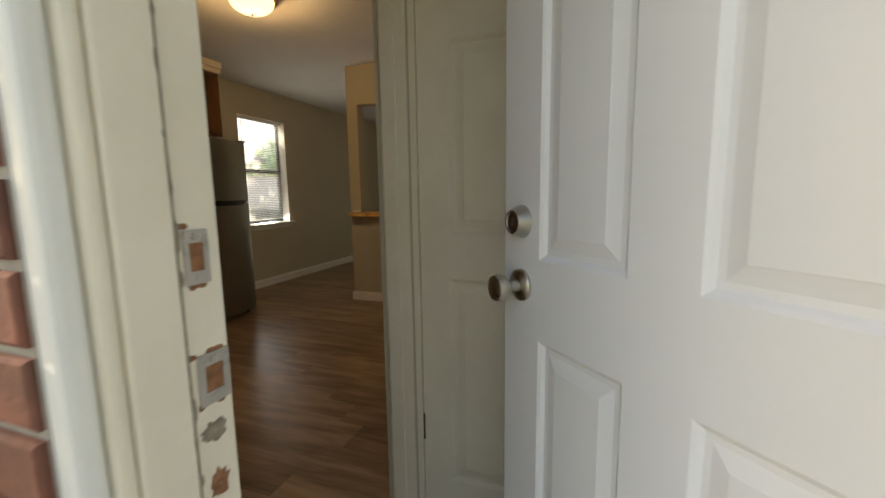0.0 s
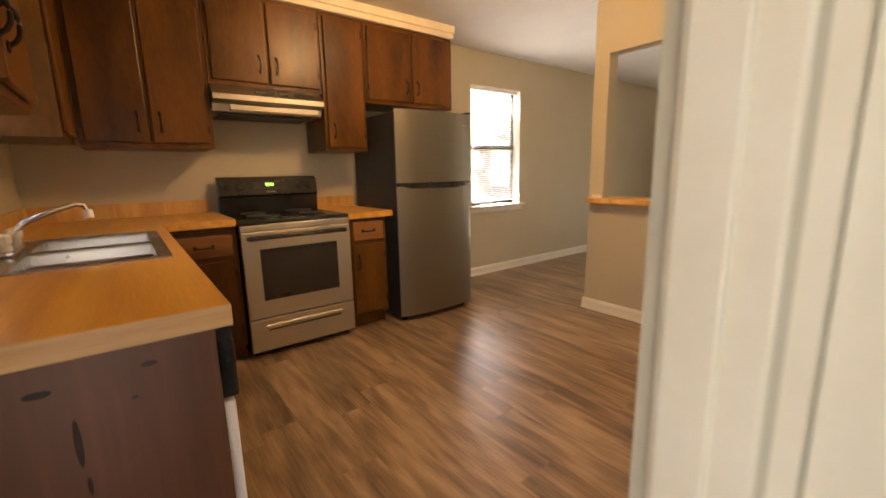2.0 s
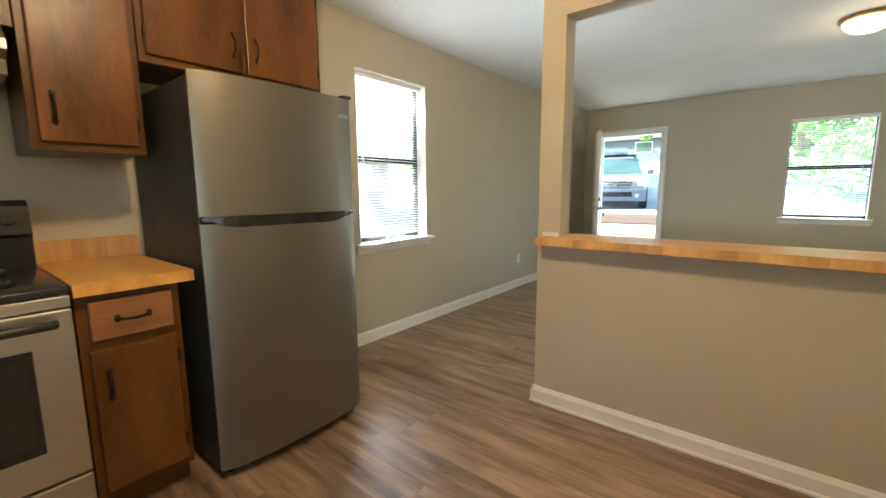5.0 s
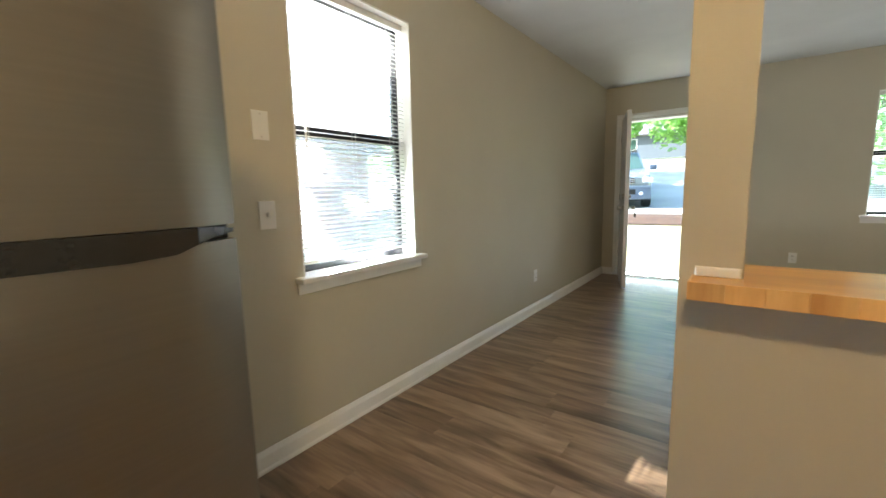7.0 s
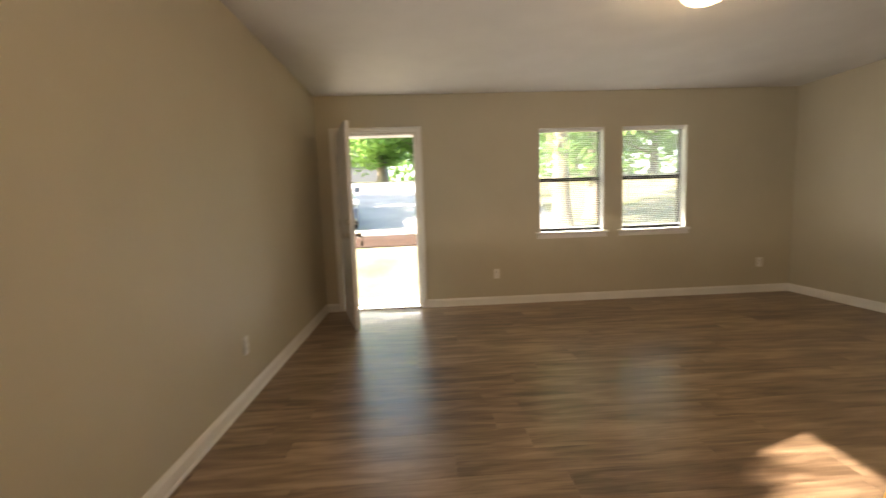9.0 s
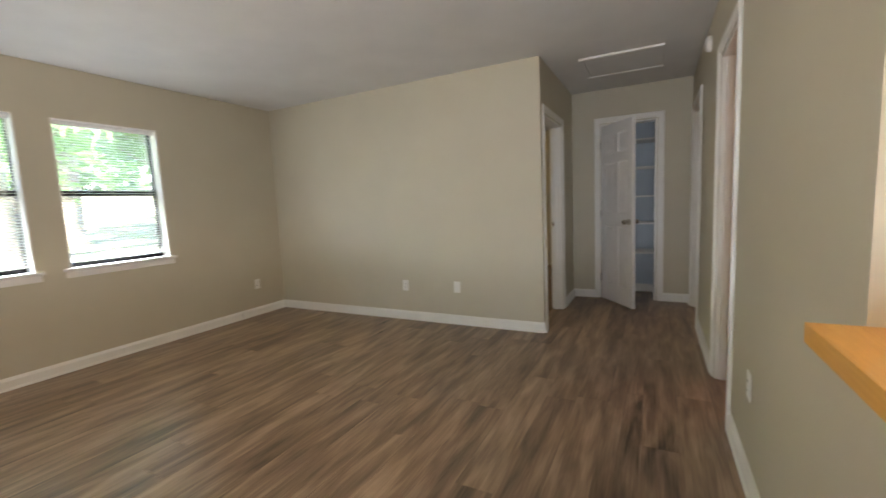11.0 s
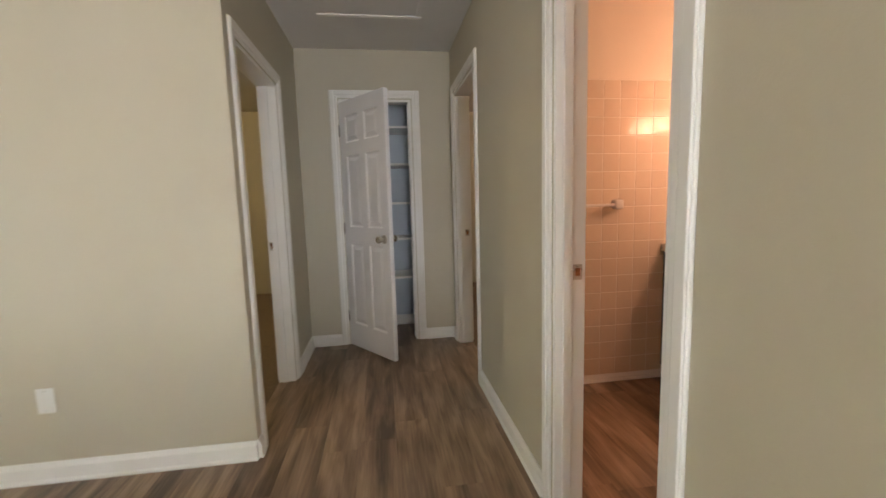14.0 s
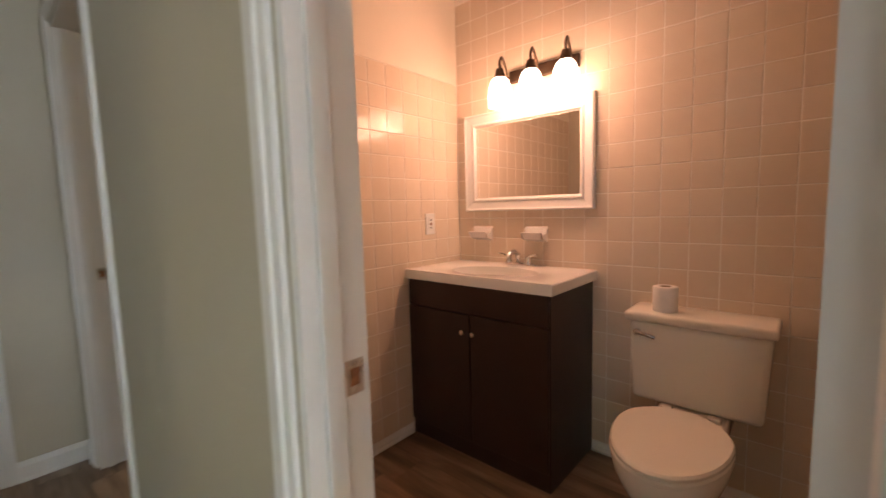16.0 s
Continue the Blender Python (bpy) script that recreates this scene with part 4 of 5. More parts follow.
for y in (RY0 + 0.07, RY0 + 0.145, RY1 - 0.145, RY1 - 0.07):
    kb = cyl(B(), (0.138, y, 1.105), (0.168, y, 1.112), 0.024, 0.02, 20)
    bx(kb, 0.16, 0.176, y - 0.004, y + 0.004, 1.092, 1.132, 0.002)
    part("knob", kb, M_BLACK, bgd, smooth=True)
ym = (RY0 + RY1) / 2
part("display", bx(B(), 0.139, 0.1445, ym - 0.12, ym + 0.12, 1.085, 1.14), M_DARKSIDE, bgd)
M_GREEN = glow("green_digits", (0.12, 1.0, 0.10), 1.2)
for k in range(4):
    part("clock_digit", bx(B(), 0.1445, 0.1455, ym - 0.03 + k * 0.014 - (0.004 if k < 2 else 0), ym - 0.022 + k * 0.014 - (0.004 if k < 2 else 0), 1.118, 1.133), M_GREEN, bgd, "lit green clock digit")
part("badge", bx(B(), 0.1515, 0.153, ym - 0.035, ym + 0.035, 1.066, 1.074), M_STEEL, bgd)
od = part("oven_door", bx(B(), 0.6905, 0.728, RY0 + 0.004, RY1 - 0.004, 0.272, 0.842, 0.006), M_RANGE, rg, "brushed stainless oven door")
part("oven_window", bx(B(), 0.7275, 0.7305, RY0 + 0.108, RY1 - 0.108, 0.387, 0.728, 0.001), M_BLACK, od, "dark glass oven window")
M_DKGLASS = mat("smoked_glass", (0.03, 0.028, 0.025), (0.02, 0.018, 0.016), 4, 0.08, rvar=0.02)
part("inner_glass", bx(B(), 0.7303, 0.7312, RY0 + 0.125, RY1 - 0.125, 0.415, 0.70), M_DKGLASS, od)
hb = tube(B(), [(0.725, RY0 + 0.05, 0.80), (0.765, RY0 + 0.055, 0.805), (0.772, RY0 + 0.09, 0.807), (0.772, RY1 - 0.09, 0.807), (0.765, RY1 - 0.055, 0.805), (0.725, RY1 - 0.05, 0.80)], 0.015, 12)
part("oven_handle", hb, M_BLACK, od, "black bar handle", True)
part("vent_strip", bx(B(), 0.6905, 0.722, RY0 + 0.004, RY1 - 0.004, 0.845, 0.884, 0.005), M_RANGE, rg)
dr = part("drawer", bx(B(), 0.6905, 0.73, RY0 + 0.004, RY1 - 0.004, 0.045, 0.264, 0.006), M_RANGE, rg, "stainless storage drawer")
part("drawer_pull", bx(B(), 0.728, 0.742, RY0 + 0.1, RY1 - 0.1, 0.195, 0.222, 0.006), M_RANGE, dr)
# dark strip laid on the drawer front as the pull's shadow
part("pull_shadow_gap", bx(B(), 0.7295, 0.7312, RY0 + 0.11, RY1 - 0.11, 0.18, 0.194), M_DARKSIDE, dr)
part("toe_plate", bx(B(), 0.08, 0.66, RY0 + 0.03, RY1 - 0.03, 0.0, 0.029), M_BLACK, rg)

# hood
hd = thing("range_hood", "stainless under-cabinet range hood", "range hood", m=pose(0.2, ym, 1.66))
hbm = B()
ha, hb2 = -2.576, -1.862
secs = [(0.002, 1.771), (0.425, 1.771), (0.50, 1.705), (0.50, 1.672), (0.445, 1.65), (0.43, 1.605), (0.05, 1.60), (0.002, 1.61)]
quads(hbm, [[(x, y, z) for y in (ha, hb2)] for x, z in secs + secs[:1]])
for y in (ha, hb2):
    hbm.faces.new([hbm.verts.new((x, y, z)) for x, z in secs])
part("shell", hbm, M_RANGE, hd)
part("front_lip", bx(B(), 0.424, 0.46, ha + 0.1, hb2 - 0.03, 1.612, 1.65, 0.004), M_RANGE, hd)
for k in range(3):
    part("vent_grille", bx(B(), 0.452, 0.482, ym - 0.13 + k * 0.075, ym - 0.065 + k * 0.075, 1.724, 1.744, 0.001), M_DARKSIDE, hd)
part("switch_panel", bx(B(), 0.452, 0.484, ym + 0.13, ym + 0.27, 1.724, 1.744, 0.001), M_BLACK, hd)
part("filter", bx(B(), 0.08, 0.38, ha + 0.05, hb2 - 0.05, 1.590, 1.5995, 0.002), M_DARKSIDE, hd, "dark grease filter")

# refrigerator
FY0, FY1 = -1.432, -0.690
fr = thing("refrigerator", "stainless top-freezer refrigerator with charcoal sides", "refrigerator", m=pose(0.4, (FY0 + FY1) / 2, 0))
part("body", bx(B(), 0.05, 0.735, FY0 + 0.004, FY1 - 0.004, 0.035, 1.645, 0.006), M_DARKSIDE, fr, "charcoal textured cabinet")


def fr_door(nm, z0, z1, lab):
    """A slightly bowed door with rounded upright edges."""
    bm = B()
    n = 12
    out = []
    for i in range(n + 1):
        u = i / n
        e = min(u, 1 - u)
        x = 0.775 + 0.03 * (1 - (2 * u - 1) ** 2) - (0.02 * (1 - e / 0.04) ** 2 if e < 0.04 else 0)
        out.append((x, FY0 + (FY1 - FY0) * u))
    rows = [[(x, y, z) for x, y in out] for z in (z0, z0 + 0.004, z1 - 0.004, z1)]
    quads(bm, rows)
    back = [(0.741, FY0), (0.741, FY1)]
    for z in (z0, z1):
        bm.faces.new([bm.verts.new((x, y, z)) for x, y in out + back[::-1]])
    for (x, y), (bx_, by) in ((out[0], back[0]), (out[-1], back[1])):
        bm.faces.new([bm.verts.new(p) for p in ((x, y, z0), (x, y, z1), (bx_, by, z1), (bx_, by, z0))])
    return part(nm, bm, M_STEEL, fr, lab, True)


fz = fr_door("freezer_door", 1.115, 1.66, "brushed stainless freezer door")
fd = fr_door("fridge_door", 0.045, 1.085, "brushed stainless refrigerator door")
part("gasket", bx(B(), 0.7355, 0.741, FY0 + 0.01, FY1 - 0.01, 0.05, 1.64), M_BLACK, fr)


def bow(y):
    """How far out the refrigerator doors stand at y."""
    u = (y - FY0) / (FY1 - FY0)
    e = min(u, 1 - u)
    return 0.775 + 0.03 * (1 - (2 * u - 1) ** 2) - (0.02 * (1 - e / 0.04) ** 2 if e < 0.04 else 0)


gb = B()
ps = [(FY0 + 0.006, 1.098, 1.112), (FY0 + 0.04, 1.094, 1.114), (FY0 + 0.07, 1.078, 1.114), (FY0 + 0.12, 1.070, 1.114), (FY1 - 0.20, 1.066, 1.114), (FY1 - 0.13, 1.070, 1.114), (FY1 - 0.09, 1.084, 1.114), (FY1 - 0.055, 1.094, 1.112), (FY1 - 0.012, 1.100, 1.107)]
grip = [(bow(y) + (0.012 if 0.05 < y - FY0 and y < FY1 - 0.08 else 0.001), y, lo, hi) for y, lo, hi in ps]
quads(gb, [[(x, y, lo) for x, y, lo, hi in grip], [(x, y, hi) for x, y, lo, hi in grip]])
for k in (2, 3):
    quads(gb, [[(0.745, g[1], g[k]) for g in grip], [(g[0], g[1], g[k]) for g in grip]])
bmesh.ops.remove_doubles(gb, verts=gb.verts[:], dist=0.0001)
part("door_grip", gb, M_BLACK, fr, "black recessed grip between the doors")
part("badge", bx(B(), 0.783, 0.7925, FY1 - 0.10, FY1 - 0.035, 1.56, 1.582, 0.002), M_CHROME, fz, "small plain badge")
part("top_hinge", bx(B(), 0.68, 0.79, FY1 - 0.06, FY1 - 0.01, 1.6605, 1.675, 0.004), M_DARKSIDE, fr)
for y in (FY0 + 0.06, FY1 - 0.06):
    for x in (0.12, 0.70):
        part("foot", cyl(B(), (x, y, 0), (x, y, 0.036), 0.018), M_BLACK, fr)

# pass-through ledge
lg = thing("pass_through_ledge", "wood-pattern laminate ledge on the half wall", "ledge", m=pose(2.3, 0.05, 0.93))
LX0, LY0, LY1 = 1.508, -0.085, YT + 0.085
part("top", bx(B(), PASS[0] + 0.001, PASS[1] - 0.001, LY0, LY1, 0.932, 0.962), M_LAM, lg)
part("end_tab", bx(B(), LX0, PASS[0] + 0.0005, LY0, -0.001, 0.932, 0.962), M_LAM, lg)
part("end_tab", bx(B(), LX0, PASS[0] + 0.0005, YT + 0.001, LY1, 0.924, 0.962, 0.012, 3), M_LAM, lg)
part("end_tab", bx(B(), PASS[1] - 0.0005, 3.068, LY0, -0.001, 0.932, 0.962), M_LAM, lg)
for k in range(24):
    a = LX0 - 0.004 + k * 0.0673
    part("edge_block", bx(B(), a, a + 0.067, LY0 - 0.006, LY0 - 0.0005, 0.922, 0.9625, 0.001), M_BLOCK, lg)
part("edge_strip", bx(B(), PASS[0] + 0.001, PASS[1] - 0.001, LY1 + 0.0005, LY1 + 0.006, 0.922, 0.9625, 0.001), M_LAM, lg)
for x0, x1 in ((LX0 - 0.006, LX0 - 0.0005), (3.0685, 3.074)):
    part("edge_block", bx(B(), x0, x1, LY0 - 0.006, -0.001, 0.922, 0.9625, 0.001), M_BLOCK, lg)
for x0, x1 in ((LX0, 1.597), (2.98, 3.035)):
    part("post_skirt", bx(B(), x0, x1, -0.012, -0.001, 0.9627, 0.985, 0.003), M_TRIM, lg, "white strip at the post foot")


# ---- lamps ----
M_BRASS = mat("aged_brass", (0.45, 0.30, 0.12), (0.32, 0.2, 0.08), 20, 0.35, 1.0)
M_FROST = glow("lit_frosted_glass", (1.0, 0.80, 0.50), 0.9)


def ceiling_lamp(x, y, label, watts, colour, dome=None, z=H):
    th = thing("ceiling_light", label, "ceiling light", "flush ceiling lights", m=pose(x, y, z))
    part("pan", lathe(B(), [(0.165, -0.002), (0.165, -0.022), (0.15, -0.03), (0.06, -0.03)], 32, pose(x, y, z)), M_BRASS, th, "aged brass pan", True)
    rows = [(0.142 * math.cos(a), -0.031 - 0.085 * math.sin(a)) for a in (radians(d) for d in range(0, 90, 10))] + [(0.004, -0.117)]
    d = part("shade", lathe(B(), rows, 32, pose(x, y, z)), dome or M_FROST, th, "glowing frosted glass bowl", True)
    d.visible_shadow = False
    part("finial", ball(B(), (x, y, z - 0.121), 0.008, seg=10), M_BRASS, th, smooth=True)
    lamp("ceiling_bulb", (x, y, z - 0.085), watts, colour, 0.10)
    return th


ceiling_lamp(1.78, -1.55, "lit flush dome ceiling light in the kitchen", 9.0, (1.0, 0.65, 0.31))
ceiling_lamp(2.90, 2.42, "lit flush dome ceiling light in the living room", 1.5, (1.0, 0.80, 0.55))
# two unseen bedroom lights, added to brighten the walls past the doorways
ceiling_lamp(7.6, 3.2, "added unseen dome ceiling light that brightens the bedroom", 2.2, (1.0, 0.75, 0.35))
ceiling_lamp(8.0, -1.2, "added unseen dome ceiling light that brightens the bedroom", 1.8, (1.0, 0.66, 0.45))


# ---- outlets and switches ----
def plate(m, label, kind_="outlet", name="wall_outlet"):
    """A cover plate facing -y in its own axes."""
    th = thing(name, label, "switch" if kind_ == "switch" else "outlet", m=m)
    part("cover", bx(B(), -0.036, 0.036, -0.006, 0, -0.058, 0.058, 0.003), M_PLATE, th, local=True)
    if kind_ == "outlet":
        for z in (-0.02, 0.02):
            s = part("socket", bx(B(), -0.017, 0.017, -0.009, -0.006, z - 0.014, z + 0.014, 0.002), M_PLATE, th, local=True)
            for x in (-0.006, 0.006):
                part("slot", bx(B(), x - 0.0014, x + 0.0014, -0.0096, -0.0088, z - 0.004, z + 0.006), M_BLACK, s, local=True)
    elif kind_ == "switch":
        part("toggle", bx(B(), -0.006, 0.006, -0.018, -0.006, -0.006, 0.012, 0.002), M_PLATE, th, local=True)
    elif kind_ == "gfci":
        part("socket", bx(B(), -0.017, 0.017, -0.009, -0.006, -0.034, 0.034, 0.002), M_PLATE, th, local=True)
        part("reset_button", bx(B(), -0.006, 0.006, -0.011, -0.009, -0.008, 0.008), M_RUST, th, "small red reset button", local=True)
        for z in (-0.022, 0.022):
            part("slot", bx(B(), -0.007, 0.007, -0.0096, -0.0088, z - 0.004, z + 0.004), M_DARKSIDE, th, local=True)
    for z in ((-0.045, 0.045) if kind_ == "blank" else (0.0,)):
        part("screw", cyl(B(), (0, -0.0075, z), (0, -0.005, z), 0.003, seg=8), M_NICKEL, th, local=True)
    return th


plate(pose(0, 2.51, 0.36, rz=90), "white duplex outlet on the beige side wall")
plate(pose(2.02, YF, 0.37), "white duplex outlet below the front windows")
plate(pose(5.28, YF, 0.375), "white duplex outlet near the room corner")
plate(pose(XE, 2.864, 0.374, rz=-90), "white duplex outlet on the end wall")
plate(pose(XE, 2.25, 0.384, rz=-90), "blank white cover plate on the end wall", "blank", "cover_plate")
plate(pose(3.98, YT, 0.42, rz=180), "white duplex outlet on the partition near the bathroom")
plate(pose(0, -0.175, 1.45, rz=90), "blank white cover plate beside the refrigerator", "blank", "cover_plate")
plate(pose(0, -0.173, 1.09, rz=90), "white light switch beside the refrigerator", "switch", "light_switch")
plate(pose(6.122, -1.265, 1.133, rz=-90), "white bathroom outlet with a red reset button", "gfci")
th = thing("door_chime", "small white round detector high on the hall wall", "detector", m=pose(5.68, YT, 2.30))
part("base", lathe(B(), [(0.055, 0), (0.055, 0.012), (0.05, 0.03), (0.035, 0.038), (0.004, 0.039)], 24, pose(5.68, YT, 2.30, -90)), M_PLATE, th, smooth=True)

tagged(make("door_stop_block", bx(B(), 5.04, 5.10, YF - 0.03, YF - 0.017, 0.02, 0.085, 0.004), M_PLATE), "small white cable box on the baseboard", "cable box")

# attic hatch
ah = thing("attic_hatch", "white attic hatch panel with trim in the hall ceiling", "hatch", kind="structure")
part("panel", bx(B(), 6.0, 6.58, 0.45, 1.06, H - 0.012, H - 0.001), M_CEIL, ah)
for q in ((5.965, 6.0, 0.415, 1.095), (6.58, 6.615, 0.415, 1.095)):
    part("trim", bx(B(), *q, H - 0.02, H - 0.001, 0.003), M_TRIM, ah)
for q in ((6.0, 6.58, 0.415, 0.45), (6.0, 6.58, 1.06, 1.095)):
    part("trim", bx(B(), *q, H - 0.016, H - 0.001, 0.003), M_CEIL, ah)

# linen closet shelves
for z in (0.55, 0.90, 1.22, 1.56, 1.88):
    tagged(make("closet_shelf", bx(B(), XH + 0.135, 7.748, 0.302, 1.198, z - 0.02, z, 0.003), M_TRIM), "white painted linen closet shelf", "shelf", "linen closet shelves")


# ---- bathroom ----
YV = -1.529
vn = thing("vanity", "dark espresso bathroom vanity with two doors", "vanity", m=pose(5.7, -1.3, 0))
part("body", bx(B(), 5.305, 6.118, YV, -1.092, 0.0, 0.858, 0.002), M_ESPRESSO, vn)
part("apron", bx(B(), 5.31, 6.113, -1.0915, -1.078, 0.72, 0.853, 0.003), M_ESPRESSO, vn)
for a, b, s in ((5.31, 5.709, 1), (5.714, 6.113, 0)):
    d = part("door", bx(B(), a, b, -1.0915, -1.076, 0.09, 0.714, 0.003), M_ESPRESSO, vn)
    kx = b - 0.028 if s else a + 0.028
    part("knob", lathe(B(), [(0.006, 0), (0.006, 0.012), (0.012, 0.018), (0.012, 0.024), (0.004, 0.028)], 14, pose(kx, -1.076, 0.632, -90)), M_CHROME, d, "small bright knob", True)
tb = B()
X0, X1, Y0, Y1 = 5.285, 6.121, YV, -1.062
bcx, bcy, brx, bry = 5.70, -1.27, 0.235, 0.145
n = 40
outer = []
for i in range(n):
    a = 2 * math.pi * i / n
    c, s_ = math.cos(a), math.sin(a)
    k = min((X1 - bcx) / abs(c) if c > 1e-6 else 9, (bcx - X0) / abs(c) if c < -1e-6 else 9, (Y1 - bcy) / abs(s_) if s_ > 1e-6 else 9, (bcy - Y0) / abs(s_) if s_ < -1e-6 else 9)
    outer.append((bcx + c * k, bcy + s_ * k))
for cx_, cy_ in ((X0, Y0), (X0, Y1), (X1, Y0), (X1, Y1)):
    j = min(range(n), key=lambda q: (outer[q][0] - cx_) ** 2 + (outer[q][1] - cy_) ** 2)
    outer[j] = (cx_, cy_)
rows = [[(x, y, 0.858) for x, y in outer], [(x, y, 0.900) for x, y in outer], [(bcx + (x - bcx) * 0.985, bcy + (y - bcy) * 0.985, 0.905) for x, y in outer]]
for sc, zz in ((1.06, 0.905), (1.0, 0.900), (0.93, 0.87), (0.75, 0.81), (0.45, 0.78), (0.08, 0.775)):
    rows.append([(bcx + brx * sc * math.cos(2 * math.pi * i / n), bcy + bry * sc * math.sin(2 * math.pi * i / n), zz) for i in range(n)])
quads(tb, [r + r[:1] for r in rows])
bmesh.ops.remove_doubles(tb, verts=tb.verts[:], dist=0.0004)
part("basin_top", tb, M_PORC, vn, "white cultured marble top with integral basin", True)
vfx, vfy = 5.68, -1.47
vf = thing("bathroom_faucet", "small chrome two-handle basin faucet", "faucet", m=pose(vfx, vfy, 0.905))
part("base_plate", bx(B(), vfx - 0.08, vfx + 0.08, vfy - 0.024, vfy + 0.024, 0.9052, 0.922, 0.007, 3), M_CHROME, vf, smooth=True)
part("spout", tube(B(), [(vfx, vfy, 0.92), (vfx, vfy + 0.005, 0.965), (vfx, vfy + 0.04, 0.985), (vfx, vfy + 0.085, 0.975), (vfx, vfy + 0.10, 0.955)], 0.0125, 12), M_CHROME, vf, smooth=True)
for s in (-1, 1):
    hb = lathe(B(), [(0.018, 0), (0.017, 0.02), (0.012, 0.034), (0.004, 0.037)], 14, pose(vfx + s * 0.058, vfy, 0.921))
    tube(hb, [(vfx + s * 0.058, vfy, 0.952), (vfx + s * 0.085, vfy + 0.01, 0.965), (vfx + s * 0.115, vfy + 0.015, 0.968)], 0.006, 8)
    part("lever", hb, M_CHROME, vf, smooth=True)

mr = thing("mirror", "rectangular mirror in a wide white moulded frame", "mirror", m=pose(5.67, YV, 1.46))
m_silver = mat("mirror_silver", (0.9, 0.9, 0.9), (0.9, 0.9, 0.9), 2, 0.01, 1.0, rvar=0.0)
mx0, mx1, mz0, mz1 = 5.295, 6.055, 1.195, 1.735


def frame_ring(bm, x0, x1, z0, z1, prof, yb):
    """A mitred picture-frame moulding; prof rows are (inset, proud)."""
    rows = []
    for ins, pr in prof:
        y = yb + pr
        rows.append([(x0 + ins, y, z0 + ins), (x1 - ins, y, z0 + ins), (x1 - ins, y, z1 - ins), (x0 + ins, y, z1 - ins), (x0 + ins, y, z0 + ins)])
    return quads(bm, rows)


part("frame", frame_ring(B(), mx0, mx1, mz0, mz1, [(0, 0.001), (0, 0.022), (0.008, 0.028), (0.016, 0.022), (0.05, 0.014), (0.056, 0.019), (0.064, 0.019), (0.07, 0.009), (0.075, 0.006)], YV), M_TRIM, mr, "white moulded frame")
part("glass", bx(B(), mx0 + 0.06, mx1 - 0.06, YV + 0.002, YV + 0.006, mz0 + 0.06, mz1 - 0.06), m_silver, mr, "silvered mirror glass")

vl = thing("vanity_light", "three-shade vanity light with bronze goosenecks above the mirror", "wall light", m=pose(5.6, YV, 1.93))
M_BRZ = mat("oil_rubbed_bronze", (0.07, 0.045, 0.03), (0.11, 0.07, 0.045), 25, 0.4, 0.85)
M_BULB = glow("lit_white_glass_shade", (1.0, 0.66, 0.42), 0.7)
part("back_plate", bx(B(), 5.37, 5.75, YV + 0.001, YV + 0.022, 1.855, 1.92, 0.008), M_BRZ, vl)
for x in (5.385, 5.56, 5.735):
    y = YV + 0.13
    part("gooseneck", tube(B(), [(x + 0.02, YV + 0.02, 1.885), (x + 0.015, YV + 0.05, 1.93), (x + 0.01, YV + 0.085, 1.965), (x, YV + 0.115, 1.965), (x, y, 1.94), (x, y, 1.90)], 0.007, 10), M_BRZ, vl, smooth=True)
    part("socket_cup", cyl(B(), (x, y, 1.905), (x, y, 1.86), 0.018, 0.03), M_BRZ, vl, smooth=True)
    sh = part("shade", lathe(B(), [(0.028, 1.862), (0.042, 1.848), (0.055, 1.815), (0.06, 1.775), (0.058, 1.732), (0.06, 1.72), (0.05, 1.719)], 24, pose(x, y, 0)), M_BULB, vl, "glowing white glass shade", True)
    sh.visible_shadow = False
    lamp("vanity_bulb", (x, y + 0.035, 1.745), 0.29, (1.0, 0.42, 0.25), 0.05)

for x in (5.94, 5.60):
    sd = thing("soap_dish", "peach ceramic wall soap dish over the basin", "soap dish", "ceramic soap dishes", m=pose(x, YV, 1.07))
    db = B()
    quads(db, [[(x - 0.065, YV + 0.002, 1.11), (x + 0.065, YV + 0.002, 1.11)], [(x - 0.065, YV + 0.018, 1.10), (x + 0.065, YV + 0.018, 1.10)], [(x - 0.06, YV + 0.022, 1.075), (x + 0.06, YV + 0.022, 1.075)], [(x - 0.06, YV + 0.06, 1.068), (x + 0.06, YV + 0.06, 1.068)], [(x - 0.06, YV + 0.066, 1.082), (x + 0.06, YV + 0.066, 1.082)], [(x - 0.058, YV + 0.074, 1.08), (x + 0.058, YV + 0.074, 1.08)], [(x - 0.05, YV + 0.05, 1.045), (x + 0.05, YV + 0.05, 1.045)], [(x - 0.055, YV + 0.002, 1.03), (x + 0.055, YV + 0.002, 1.03)]])
    for sx in (-1, 1):
        db.faces.new([db.verts.new((x + sx * 0.06, YV + a, z)) for a, z in ((0.002, 1.11), (0.018, 1.10), (0.022, 1.075), (0.06, 1.068), (0.066, 1.082), (0.074, 1.08), (0.05, 1.045), (0.002, 1.03))])
    part("dish", db, M_PORC, sd)

tw = thing("towel_bar", "peach ceramic towel bar on the tiled end wall", "towel bar", m=pose(6.122, -0.5, 1.17))
for y in (-0.73, -0.18):
    part("bracket", bx(B(), 6.06, 6.121, y - 0.03, y + 0.03, 1.14, 1.2, 0.014, 3), M_PORC, tw, smooth=True)
part("bar", bx(B(), 6.07, 6.086, -0.71, -0.2, 1.16, 1.176, 0.003), M_PORC, tw)

